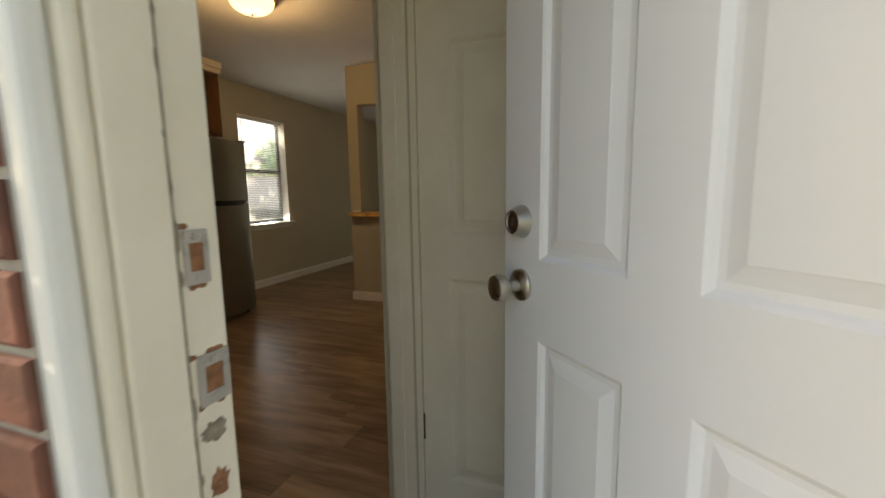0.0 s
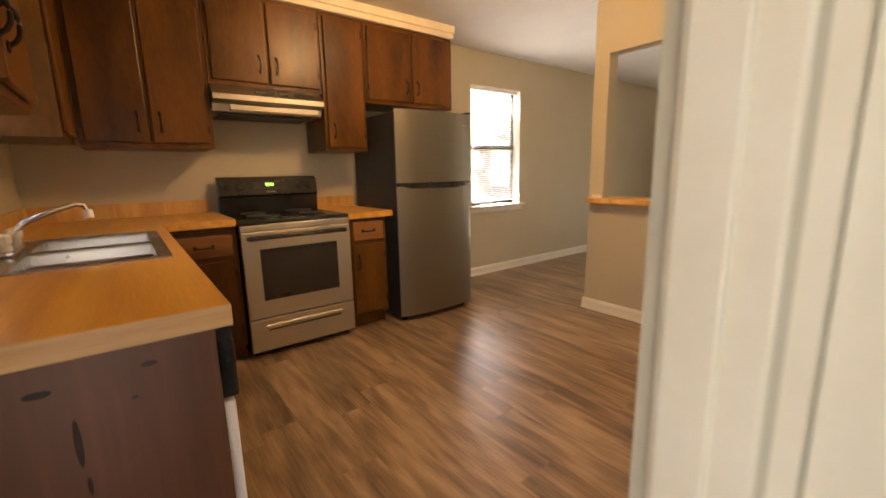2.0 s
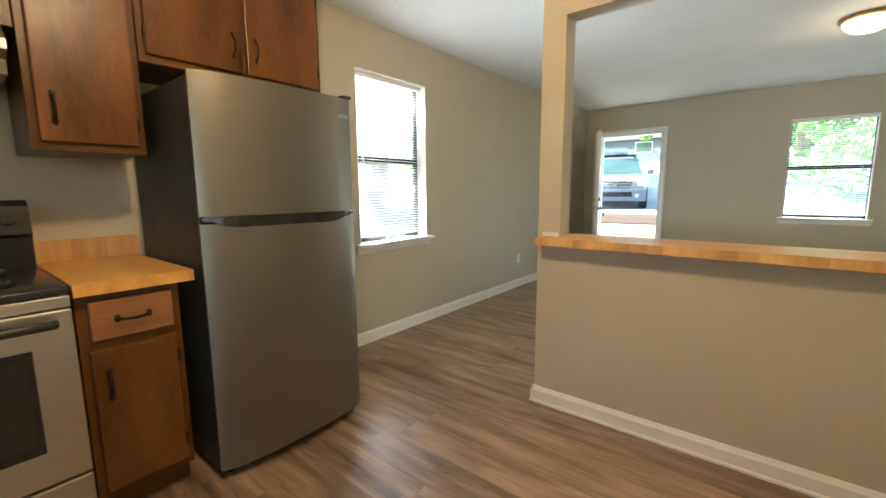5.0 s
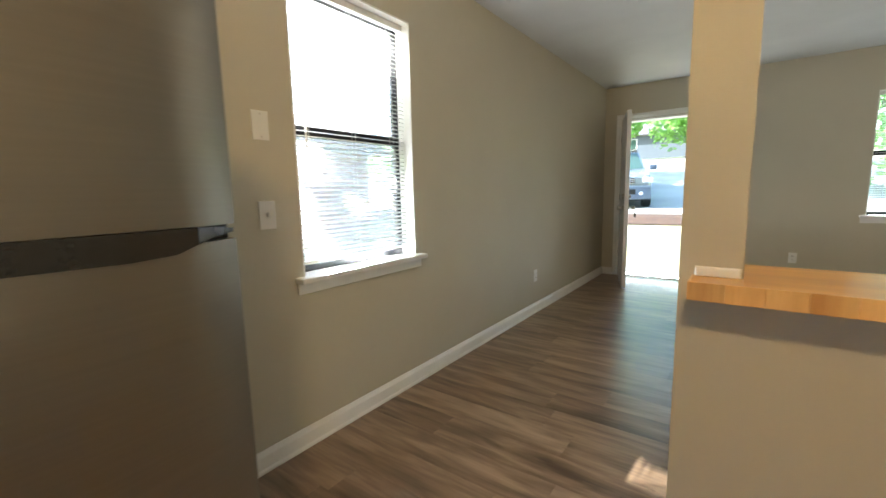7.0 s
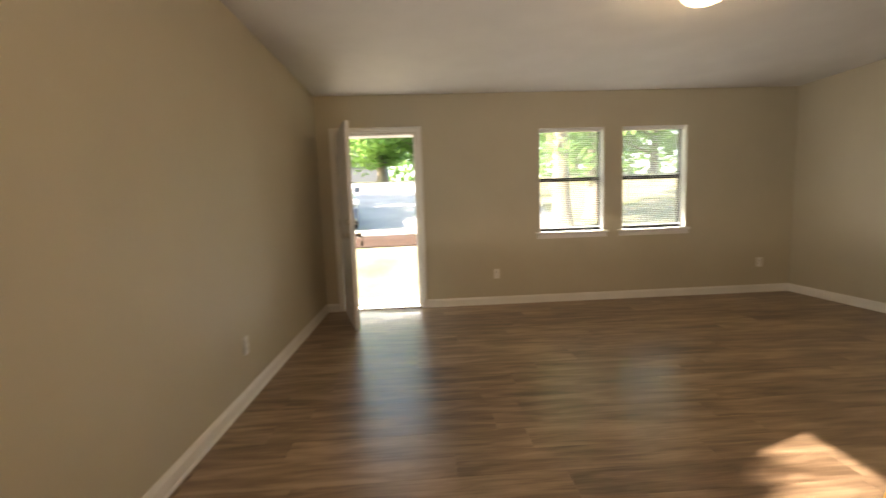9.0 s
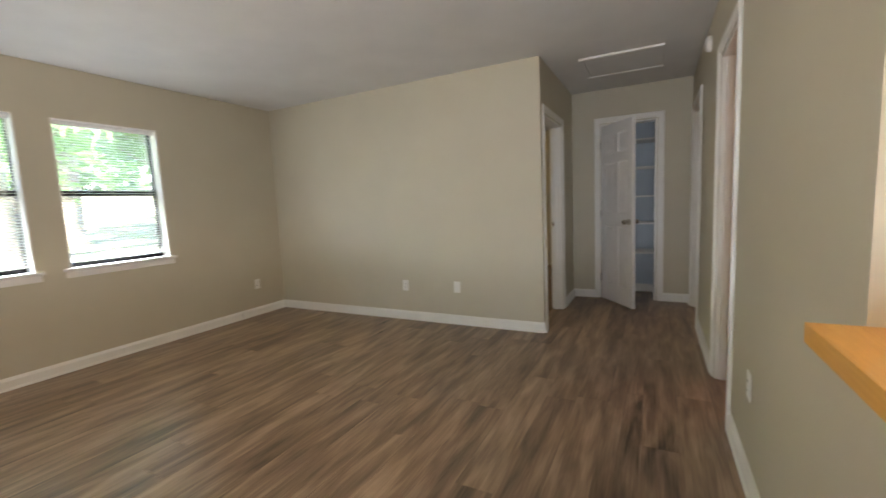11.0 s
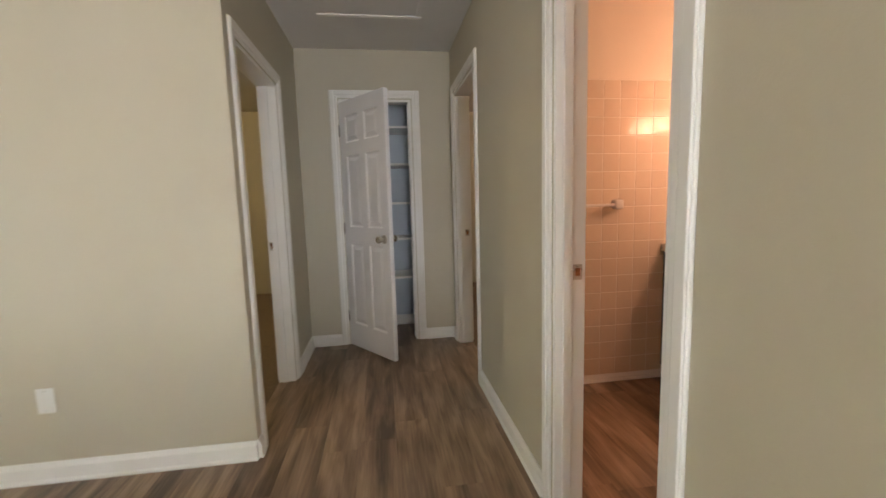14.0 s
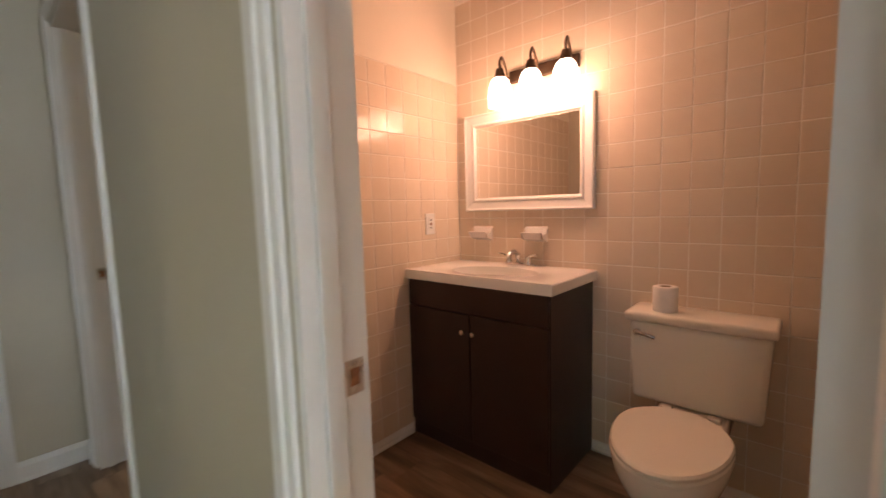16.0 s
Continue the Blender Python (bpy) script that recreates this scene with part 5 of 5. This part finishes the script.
# toilet
tcx = 4.845
tl = thing("toilet", "cream two-piece toilet with its lid closed", "toilet", m=pose(tcx, -1.3, 0))
M_CRPOR = mat("cream_porcelain", (0.80, 0.75, 0.65), (0.78, 0.73, 0.63), 3, 0.1, rvar=0.03)
tkb = bx(B(), tcx - 0.235, tcx + 0.235, YV + 0.012, -1.335, 0.415, 0.738, 0.022, 3)
for v in tkb.verts:
    k = 0.93 + 0.07 * (v.co.z - 0.415) / 0.323
    v.co.x = tcx + (v.co.x - tcx) * k
part("tank", tkb, M_CRPOR, tl, smooth=True)
part("tank_lid", bx(B(), tcx - 0.25, tcx + 0.25, YV + 0.004, -1.318, 0.739, 0.780, 0.014, 3), M_CRPOR, tl, smooth=True)
lv = cyl(B(), (tcx + 0.2, -1.335, 0.698), (tcx + 0.2, -1.318, 0.698), 0.013)
tube(lv, [(tcx + 0.2, -1.32, 0.698), (tcx + 0.17, -1.315, 0.694), (tcx + 0.13, -1.318, 0.684)], 0.007, 8)
part("flush_lever", lv, M_CHROME, tl, "chrome flush lever", True)


def egg(sc, z, n=32, back=-1.30, front=-0.825, half=0.182):
    """An egg-shaped ring, longer towards the front."""
    cy = back + 0.19
    out = []
    for i in range(n):
        a = 2 * math.pi * i / n
        s_ = math.sin(a)
        ry = (front - cy) if s_ > 0 else (cy - back)
        out.append((tcx + 0.02 + half * sc * math.cos(a), cy + ry * sc * s_, z))
    return out


def stack(rows, cap=True):
    bm = quads(B(), [r + r[:1] for r in rows])
    if cap:
        for r in (rows[0], rows[-1]):
            bm.faces.new([bm.verts.new(p) for p in r])
    bmesh.ops.remove_doubles(bm, verts=bm.verts[:], dist=0.0002)
    return bm


part("bowl", stack([egg(0.62, 0.001), egg(0.62, 0.02), egg(0.54, 0.05), egg(0.52, 0.15), egg(0.66, 0.22), egg(0.86, 0.29), egg(0.96, 0.34), egg(0.99, 0.375), egg(0.985, 0.388)]), M_CRPOR, tl, smooth=True)
part("tank_shelf", bx(B(), tcx - 0.12, tcx + 0.12, YV + 0.02, -1.20, 0.33, 0.413, 0.02, 3), M_CRPOR, tl, smooth=True)
part("seat", stack([egg(0.99, 0.389), egg(1.01, 0.393), egg(1.01, 0.403), egg(0.99, 0.408)]), M_CRPOR, tl, smooth=True)
part("lid", stack([egg(0.98, 0.409), egg(1.0, 0.412), egg(1.0, 0.422), egg(0.97, 0.429), egg(0.6, 0.433), egg(0.05, 0.434)]), M_CRPOR, tl, smooth=True)
for s in (-1, 1):
    part("seat_hinge", bx(B(), tcx + s * 0.08 - 0.02, tcx + s * 0.08 + 0.02, -1.325, -1.285, 0.3885, 0.43, 0.006), M_CRPOR, tl)
tp = thing("toilet_paper_roll", "white toilet paper roll standing on the tank lid", "toilet paper", m=pose(4.96, -1.40, 0.80))
part("roll", lathe(B(), [(0.021, 0.801), (0.044, 0.801), (0.046, 0.804), (0.046, 0.897), (0.044, 0.90), (0.021, 0.90)], 28, pose(4.96, -1.40, 0)), mat("tissue_paper", (0.85, 0.83, 0.80), (0.8, 0.78, 0.75), 20, 0.95, bump=0.3), tp, smooth=True)
part("core", cyl(B(), (4.96, -1.40, 0.8995), (4.96, -1.40, 0.9008), 0.0205), mat("cardboard", (0.25, 0.18, 0.11), (0.2, 0.14, 0.09), 20, 0.9), tp)

tp.location.z -= 0.02

for q, lab in (((XE + 0.115, 9.6, YH + 0.115, YF), "brown bedroom carpet"), ((6.33, 9.6, YB, 0.0), "brown bedroom carpet")):
    tagged(make("carpet", bx(B(), *q, -0.011, 0.006), M_CARPET), lab, "carpet", kind="structure")


# ---- outdoors ----
M_CARP = mat("silver_car_paint", (0.26, 0.29, 0.32), (0.23, 0.26, 0.29), 3, 0.25, 0.5, coat=1.0)
M_CARL = mat("grey_blue_bumper", (0.085, 0.11, 0.15), (0.07, 0.09, 0.12), 5, 0.5)
M_CARG = mat("car_glass", (0.05, 0.09, 0.08), (0.04, 0.07, 0.06), 2, 0.05, rvar=0.02)
M_TYRE = mat("tyre_rubber", (0.02, 0.02, 0.02), (0.03, 0.03, 0.03), 30, 0.85)
M_LENS = mat("headlight_lens", (0.75, 0.78, 0.8), (0.6, 0.63, 0.66), 20, 0.1)


def suv(m):
    """A parked sport utility vehicle, nose towards -y in its own axes, wheels on z = 0."""
    th = thing("parked_car", "silver sport utility vehicle parked on the driveway", "car", m=m)
    low = [(0.0, 0.80), (0.10, 0.88), (0.9, 0.92), (2.3, 0.93), (3.7, 0.91), (4.35, 0.84)]
    rows = []
    for y, w in low:
        hood = {0.0: 0.86, 0.10: 0.95, 0.9: 1.06, 2.3: 1.08, 3.7: 1.10, 4.35: 1.02}[y]
        rows.append([(-w * 0.96, y, 0.30), (-w, y, 0.5), (-w, y, hood - 0.12), (-w * 0.93, y, hood), (-w * 0.4, y, hood + 0.035), (w * 0.4, y, hood + 0.035), (w * 0.93, y, hood), (w, y, hood - 0.12), (w, y, 0.5), (w * 0.96, y, 0.30), (-w * 0.96, y, 0.30)])
    bm = quads(B(), rows)
    for r in (rows[0], rows[-1]):
        bm.faces.new([bm.verts.new(p) for p in r[:-1]])
    part("body", bm, M_CARP, th, "silver painted body", True, True)
    roof = [[(-0.84, 1.02, 1.08), (0.84, 1.02, 1.08)], [(-0.66, 1.75, 1.62), (0.66, 1.75, 1.62)], [(-0.66, 3.6, 1.66), (0.66, 3.6, 1.66)], [(-0.78, 4.25, 1.10), (0.78, 4.25, 1.10)]]
    gb = quads(B(), roof)
    for sx in (0, 1):
        gb.faces.new([gb.verts.new(r[sx]) for r in roof])
    part("cabin", gb, M_CARP, th, local=True)
    part("windshield", quads(B(), [[(-0.76, 1.06, 1.125), (0.76, 1.06, 1.125)], [(-0.62, 1.70, 1.60), (0.62, 1.70, 1.60)]]), M_CARG, th, "dark reflective windshield", local=True)
    for sx in (-1, 1):
        for y0, y1, t0, t1 in ((1.25, 2.35, 1.80, 2.35), (2.42, 3.3, 2.42, 3.2), (3.36, 4.0, 3.28, 3.55)):
            w0, w1 = 0.835, 0.69
            part("side_window", quads(B(), [[(sx * w0, y0, 1.14), (sx * w0, y1, 1.14)], [(sx * w1, t0, 1.56), (sx * w1, t1, 1.56)]]), M_CARG, th, local=True)
        hl = part("headlight", bx(B(), sx * 0.78 - 0.13, sx * 0.78 + 0.13, -0.03, 0.12, 0.74, 0.88, 0.03, 3), M_LENS, th, "clear headlight", True, True)
        part("fog_light", cyl(B(), (sx * 0.62, -0.075, 0.45), (sx * 0.62, -0.06, 0.45), 0.05), M_LENS, th, local=True)
        mb = bx(B(), sx * 1.03 - 0.10, sx * 1.03 + 0.10, 1.18, 1.30, 1.08, 1.24, 0.03, 3)
        part("side_mirror", mb, M_CARL, th, "dark side mirror", True, True)
        part("roof_rail", tube(B(), [(sx * 0.6, 1.9, 1.63), (sx * 0.6, 2.1, 1.70), (sx * 0.6, 3.3, 1.72), (sx * 0.6, 3.5, 1.66)], 0.02, 8), M_TYRE, th, local=True)
        for y in (0.85, 3.45):
            tb = B()
            bmesh.ops.create_cone(tb, cap_ends=True, segments=28, radius1=0.345, radius2=0.345, depth=0.22, matrix=Matrix.Translation((sx * 0.83, y, 0.345)) @ pose(0, 0, 0, 0, 90))
            bmesh.ops.bevel(tb, geom=[e for e in tb.edges if e.calc_length() < 0.12], offset=0.03, segments=2, affect="EDGES")
            w = part("wheel", tb, M_TYRE, th, "black tyre", True, True)
            part("rim", cyl(B(), (sx * 0.86, y, 0.345), (sx * 0.95, y, 0.345), 0.21, 0.19), M_STEEL, w, local=True)
    part("front_bumper", bx(B(), -0.88, 0.88, -0.07, 0.12, 0.28, 0.66, 0.05, 3), M_CARL, th, "grey-blue front bumper", True, True)
    part("lower_grille", bx(B(), -0.48, 0.48, -0.08, -0.06, 0.42, 0.56, 0.006), M_BLACK, th, local=True)
    gr = part("grille", bx(B(), -0.46, 0.46, -0.035, 0.02, 0.70, 0.86, 0.01), M_BLACK, th, local=True)
    for z in (0.725, 0.775, 0.825):
        part("grille_bar", bx(B(), -0.45, 0.45, -0.05, -0.036, z - 0.01, z + 0.01, 0.003), M_CHROME, gr, local=True)
    part("emblem", cyl(B(), (0, -0.06, 0.785), (0, -0.045, 0.785), 0.055), M_CHROME, gr, local=True)
    part("roof_box", bx(B(), -0.45, 0.35, 2.0, 3.2, 1.75, 1.98, 0.06, 3), M_CARP, th, "pale cargo box on the roof rails", True, True)
    for y in (2.1, 3.1):
        part("crossbar", bx(B(), -0.62, 0.62, y - 0.02, y + 0.02, 1.715, 1.75), M_TYRE, th, local=True)
    return th


suv(pose(-1.42, 11.2, ground_z(-1.6, 12.0) - 0.01, rz=16) @ pose(0, 0, 0, 2.0))

M_BARK = mat("grey_bark", (0.30, 0.25, 0.20), (0.16, 0.13, 0.10), 7, 0.95, bump=1.0, bscale=30, stretch=(1, 1, 0.25), fine=0.6)


def leaf_material():
    m = mat("green_leaves", (0.12, 0.25, 0.06), (0.07, 0.17, 0.04), 0.9, 0.6, fine=0.6)
    N, L = m.node_tree.nodes, m.node_tree.links
    tr = N.new("ShaderNodeBsdfTranslucent")
    tr.inputs["Color"].default_value = (0.36, 0.60, 0.20, 1)
    mx = N.new("ShaderNodeMixShader")
    mx.inputs[0].default_value = 0.5
    L.new(N["Principled BSDF"].outputs[0], mx.inputs[1])
    L.new(tr.outputs[0], mx.inputs[2])
    L.new(mx.outputs[0], N["Material Output"].inputs["Surface"])
    return m


M_LEAF = leaf_material()


def tree(x, y, trunk_r, height, crown_r, base, n, seed, label, leaf=0.16):
    """A tapered trunk with a flared foot, limbs, and a crown of separate leaf cards in clumps."""
    r = random.Random(seed)
    z0 = ground_z(x, y) - 0.05
    th = thing("tree", label, "tree", m=pose(x, y, z0))
    top = height * 0.8
    prof = [(trunk_r * 1.9, 0), (trunk_r * 1.35, 0.18), (trunk_r * 1.08, 0.6), (trunk_r, 1.4), (trunk_r * 0.85, base), (trunk_r * 0.5, (base + top) / 2), (trunk_r * 0.15, top)]
    tb = lathe(B(), prof, 16)
    for v in tb.verts:
        k = 1 + 0.14 * noise.noise(Vector((v.co.x * 3 + seed, v.co.y * 3, v.co.z * 0.8)))
        v.co.x = v.co.x * k + 0.05 * math.sin(v.co.z * 0.7 + seed)
        v.co.y *= k
    part("trunk", tb, M_BARK, th, smooth=True, local=True)
    tips = []
    for k in range(9):
        a, zz = r.uniform(0, 6.28), base + (top - base) * (k / 9) * 0.8
        ln = crown_r * r.uniform(0.5, 0.95)
        d = Vector((math.cos(a), math.sin(a), r.uniform(0.15, 0.6)))
        p = [Vector((0, 0, zz)) + d * ln * f + Vector((0, 0, 0.25 * ln * f * f)) for f in (0, 0.35, 0.7, 1.0)]
        lb = B()
        for a0, a1, q in zip(p, p[1:], (0.34, 0.22, 0.12)):
            cyl(lb, a0, a1, trunk_r * q, trunk_r * q * 0.65, 8)
        part("limb", lb, M_BARK, th, smooth=True, local=True)
        tips += p[1:]
    verts, faces = [], []
    clumps = []
    for k in range(46):
        t = r.choice(tips)
        clumps.append((t + Vector((r.gauss(0, 1), r.gauss(0, 1), r.gauss(0, 0.7))) * crown_r * 0.28, crown_r * r.uniform(0.14, 0.30)))
    for k in range(n):
        c, rad = r.choice(clumps)
        d = Vector((r.gauss(0, 1), r.gauss(0, 1), r.gauss(0, 0.75)))
        p = c + d.normalized() * rad * r.uniform(0.3, 1.0) ** 0.5
        u = Vector((r.gauss(0, 1), r.gauss(0, 1), r.gauss(0, 0.5))).normalized()
        v = u.orthogonal().normalized()
        sz = leaf * r.uniform(0.6, 1.3)
        i = len(verts)
        verts += [p - u * sz, p + v * sz * 0.45, p + u * sz, p - v * sz * 0.45]
        faces.append((i, i + 1, i + 2, i + 3))
    me = bpy.data.meshes.new("crown")
    me.from_pydata([tuple(v) for v in verts], [], faces)
    me.materials.append(M_LEAF)
    cr = new("crown", me)
    cr.parent = th
    return th


tree(4.85, 10.6, 0.21, 9.5, 4.2, 3.0, 9000, 3, "broad shade tree with a thick grey trunk on the lawn", 0.15)
tree(6.6, 12.6, 0.24, 10.5, 4.0, 3.2, 7000, 5, "second shade tree with a thick grey trunk on the lawn", 0.15)
tree(-2.3, 38.0, 0.38, 11.0, 6.0, 1.7, 10000, 8, "leafy green tree by the dark house", 0.28)
tree(3.5, 34.0, 0.34, 11.0, 6.0, 1.8, 9000, 9, "leafy green tree beyond the driveway", 0.28)
tree(-10.0, 32.0, 0.34, 11.0, 6.0, 2.2, 7000, 10, "leafy green tree beyond the driveway", 0.22)
tree(11.0, 26.0, 0.3, 11.0, 6.0, 1.6, 9000, 11, "leafy green tree far across the lawn", 0.24)
tree(18.5, 30.0, 0.32, 11.0, 6.5, 1.4, 9000, 12, "leafy green tree far across the lawn", 0.26)
tree(-7.5, 14.5, 0.2, 8.0, 3.6, 2.6, 6000, 13, "leafy green tree beside the parked car", 0.16)

tree(-6.2, 3.2, 0.10, 3.2, 1.1, 0.5, 1800, 21, "small leafy tree outside the side window", 0.10)
# out of view, added to block direct sun through the sink window
tree(-4.3, -5.6, 0.2, 8.5, 3.0, 2.0, 9000, 23, "unseen tree added to keep sun off the sink window", 0.16)
# out of view, added to cut down the sun patch on the living floor
tree(-6.3, -1.75, 0.16, 6.6, 2.5, 1.4, 9000, 22, "unseen tree added to trim the sun through the side window", 0.14)


def house(name, label, m, w, d, h, material, roofmat, openings):
    """A plain one-storey house: four walls, gable roof with eaves, windows with frames; front along -y."""
    th = thing(name, label, "house", m=m)
    part("wall", bx(B(), 0, w, 0, d, -0.6, h), material, th, local=True)
    rb = B()
    e, rise = 0.5, 1.5
    quads(rb, [[(-e, -e, h - 0.05), (w + e, -e, h - 0.05)], [(-e, d / 2, h + rise), (w + e, d / 2, h + rise)], [(-e, d + e, h - 0.05), (w + e, d + e, h - 0.05)], [(-e, d + e, h - 0.2), (w + e, d + e, h - 0.2)], [(-e, -e, h - 0.2), (w + e, -e, h - 0.2)], [(-e, -e, h - 0.05), (w + e, -e, h - 0.05)]])
    for x in (-e, w + e):
        rb.faces.new([rb.verts.new(p) for p in ((x, -e, h - 0.2), (x, -e, h - 0.05), (x, d / 2, h + rise), (x, d + e, h - 0.05), (x, d + e, h - 0.2))])
    part("roof", rb, roofmat, th, local=True)
    for x, z0, ww, hh in openings:
        f = part("window", bx(B(), x, x + ww, -0.04, -0.001, z0, z0 + hh, 0.004), M_TRIM, th, local=True)
        part("pane", bx(B(), x + 0.07, x + ww - 0.07, -0.05, -0.041, z0 + 0.07, z0 + hh - 0.07), M_CARG, f, local=True)
    return th


rw = random.Random(31)
wood_bm = B()
for i in range(7000):
    x = rw.uniform(-75, 75)
    top = 6.5 + 3.5 * noise.noise(Vector((x * 0.09, 3.1, 0))) + 1.5 * noise.noise(Vector((x * 0.4, 7.7, 0)))
    c = Vector((x, 66 + rw.uniform(-3, 6), ground_z(x, 66) + top * rw.uniform(0.0, 1.0) ** 0.8))
    q = Matrix.Translation(c) @ pose(0, 0, 0, rw.uniform(0, 360), rw.uniform(0, 360), rw.uniform(0, 360))
    h1, h2 = rw.uniform(0.35, 0.8), rw.uniform(0.2, 0.45)
    wood_bm.faces.new([wood_bm.verts.new(q @ Vector(p)) for p in ((-h1, 0, 0), (0, -h2, 0.06), (h1, 0, 0), (0, h2, 0.06))])
tagged(make("far_woods", wood_bm, M_LEAF), "band of green woods beyond the far house", "woods", kind="stuff")

M_SIDING = mat("blue_grey_siding", (0.10, 0.12, 0.15), (0.08, 0.10, 0.125), 3, 0.8, stretch=(0.3, 1, 8))
M_SHINGLE = mat("grey_shingle", (0.14, 0.14, 0.15), (0.09, 0.09, 0.10), 12, 0.95, bump=0.6)
house("far_house", "low dark blue-grey house across the driveway", pose(-21, 49, 4.35), 18, 8, 2.6, M_SIDING, M_SHINGLE, [(1.5, 0.9, 1.4, 1.2), (5.0, 0.9, 1.4, 1.2), (10.5, 0.9, 1.8, 1.2)])
house("neighbour_house", "red brick neighbouring house past the side window", pose(-9.0, 9.0, -0.16, rz=-90), 14, 7, 2.7, M_BRICK, M_SHINGLE, [(9.5, 0.9, 1.2, 1.3), (5.0, 0.9, 1.2, 1.3)]).matrix_basis = pose(-8.0, -6.0, -0.16, rz=90)

# ---- pieces: bricks, tiles, planks ----
def shared(name, bm, material):
    me = bpy.data.meshes.new(name)
    bmesh.ops.recalc_face_normals(bm, faces=bm.faces[:])
    bm.to_mesh(me)
    bm.free()
    me.materials.append(material)
    return me


def piece(me, parent, place, rz=0.0):
    ob = new(me.name, me)
    ob.parent = parent
    ob.matrix_basis = pose(*place, rz=rz)
    return ob


def pillow(w, d, t, ch):
    """A flat piece in x and y with chamfered top edges, its top at z = 0."""
    bm = B()
    a = [(-w / 2, -d / 2), (w / 2, -d / 2), (w / 2, d / 2), (-w / 2, d / 2)]
    lo = [bm.verts.new((x, y, -t)) for x, y in a]
    md = [bm.verts.new((x, y, -ch)) for x, y in a]
    hi = [bm.verts.new((x - math.copysign(ch * 1.3, x), y - math.copysign(ch * 1.3, y), 0)) for x, y in a]
    for p, q in ((lo, md), (md, hi)):
        for i in range(4):
            j = (i + 1) % 4
            bm.faces.new((p[i], p[j], q[j], q[i]))
    bm.faces.new(hi)
    return bm


veneer = tagged(make("brick_veneer", bx(B(), 2.6, BD[0] - 0.0315, YB - 0.085, YB - 0.0755, -0.3, 2.4), M_MORTAR), "red brick outer wall beside the back door", "brick wall", kind="structure")
bk = shared("brick", pillow(0.20, 0.063, 0.02, 0.003), M_BRICK)
half = shared("brick", pillow(0.095, 0.063, 0.02, 0.003), M_BRICK)
rb = random.Random(7)
for r in range(31):
    z = -0.1 + r * 0.073
    for c in range(4):
        x = BD[0] - 0.036 - 0.10 - c * 0.21 - (0.105 if r % 2 else 0)
        b = piece(bk, veneer, (0, 0, 0))
        b.matrix_basis = Matrix.Translation((x, YB - 0.093 + rb.uniform(-0.002, 0.002), z)) @ pose(0, 0, 0, 90)
    if r % 2:
        b = piece(half, veneer, (0, 0, 0))
        b.matrix_basis = Matrix.Translation((BD[0] - 0.036 - 0.0475, YB - 0.093, z)) @ pose(0, 0, 0, 90)

TW = 0.1105
tile = shared("tile", pillow(TW - 0.003, TW - 0.003, 0.006, 0.0016), M_TILE)
wt = bpy.data.objects["wall_bath_tile"]
we = bpy.data.objects["wall_bath_end"]
rest = B()
tj = random.Random(2)
for c in range(16):
    for r in range(22):
        x, z = 6.122 - TW * (c + 0.5), 0.05 + TW * (r + 0.5)
        if z > H - 0.05:
            continue
        jig = Matrix.Rotation(radians(tj.uniform(-0.25, 0.25)), 4, "X") @ Matrix.Rotation(radians(tj.uniform(-0.25, 0.25)), 4, "Y")
        m = Matrix.Translation((x, YV, z)) @ pose(0, 0, 0, -90) @ jig
        if r < 18:
            o = piece(tile, wt, (0, 0, 0))
            o.matrix_basis = m
        else:
            q = pillow(TW - 0.003, TW - 0.003, 0.006, 0.0016)
            q.transform(m)
            me = bpy.data.meshes.new("tmp")
            q.to_mesh(me)
            q.free()
            rest.from_mesh(me)
ro = make("upper_tiles", rest, M_TILE)
ro.parent = wt
ro["kind"] = "stuff"
for c in range(14):
    for r in range(17):
        y, z = YV - 0.002 + TW * (c + 0.5), 0.05 + TW * (r + 0.5)
        jig = Matrix.Rotation(radians(tj.uniform(-0.25, 0.25)), 4, "X") @ Matrix.Rotation(radians(tj.uniform(-0.25, 0.25)), 4, "Y")
        o = piece(tile, we, (0, 0, 0))
        o.matrix_basis = Matrix.Translation((6.124, y, z)) @ pose(0, 0, 0, 0, -90) @ jig
part("upper_plaster", bx(B(), 6.1215, 6.1251, -1.5300, 0, 0.05 + 17 * TW, H), mat("bath_wall_paint", (0.80, 0.72, 0.60), (0.77, 0.69, 0.57), 3, 0.3), we)

PW, PL = 0.181, 1.22
plank = shared("plank", pillow(PL, PW, 0.011, 0.0006), M_PLANK)
pr = random.Random(11)
row = 0
y = YB - 0.05
while y < YF + 0.1:
    yc = y + PW / 2
    xmax = 7.76 if 0.05 < yc < 1.45 else (6.2 if -1.6 < yc < 0.1 else (5.1 if yc < -1.5 else XE + 0.06))
    x = -0.15 - pr.uniform(0, PL)
    while x < xmax - 0.1:
        if x + PL > -0.1:
            piece(plank, floor, (x + PL / 2, yc, 0.0))
        x += PL
    y += PW
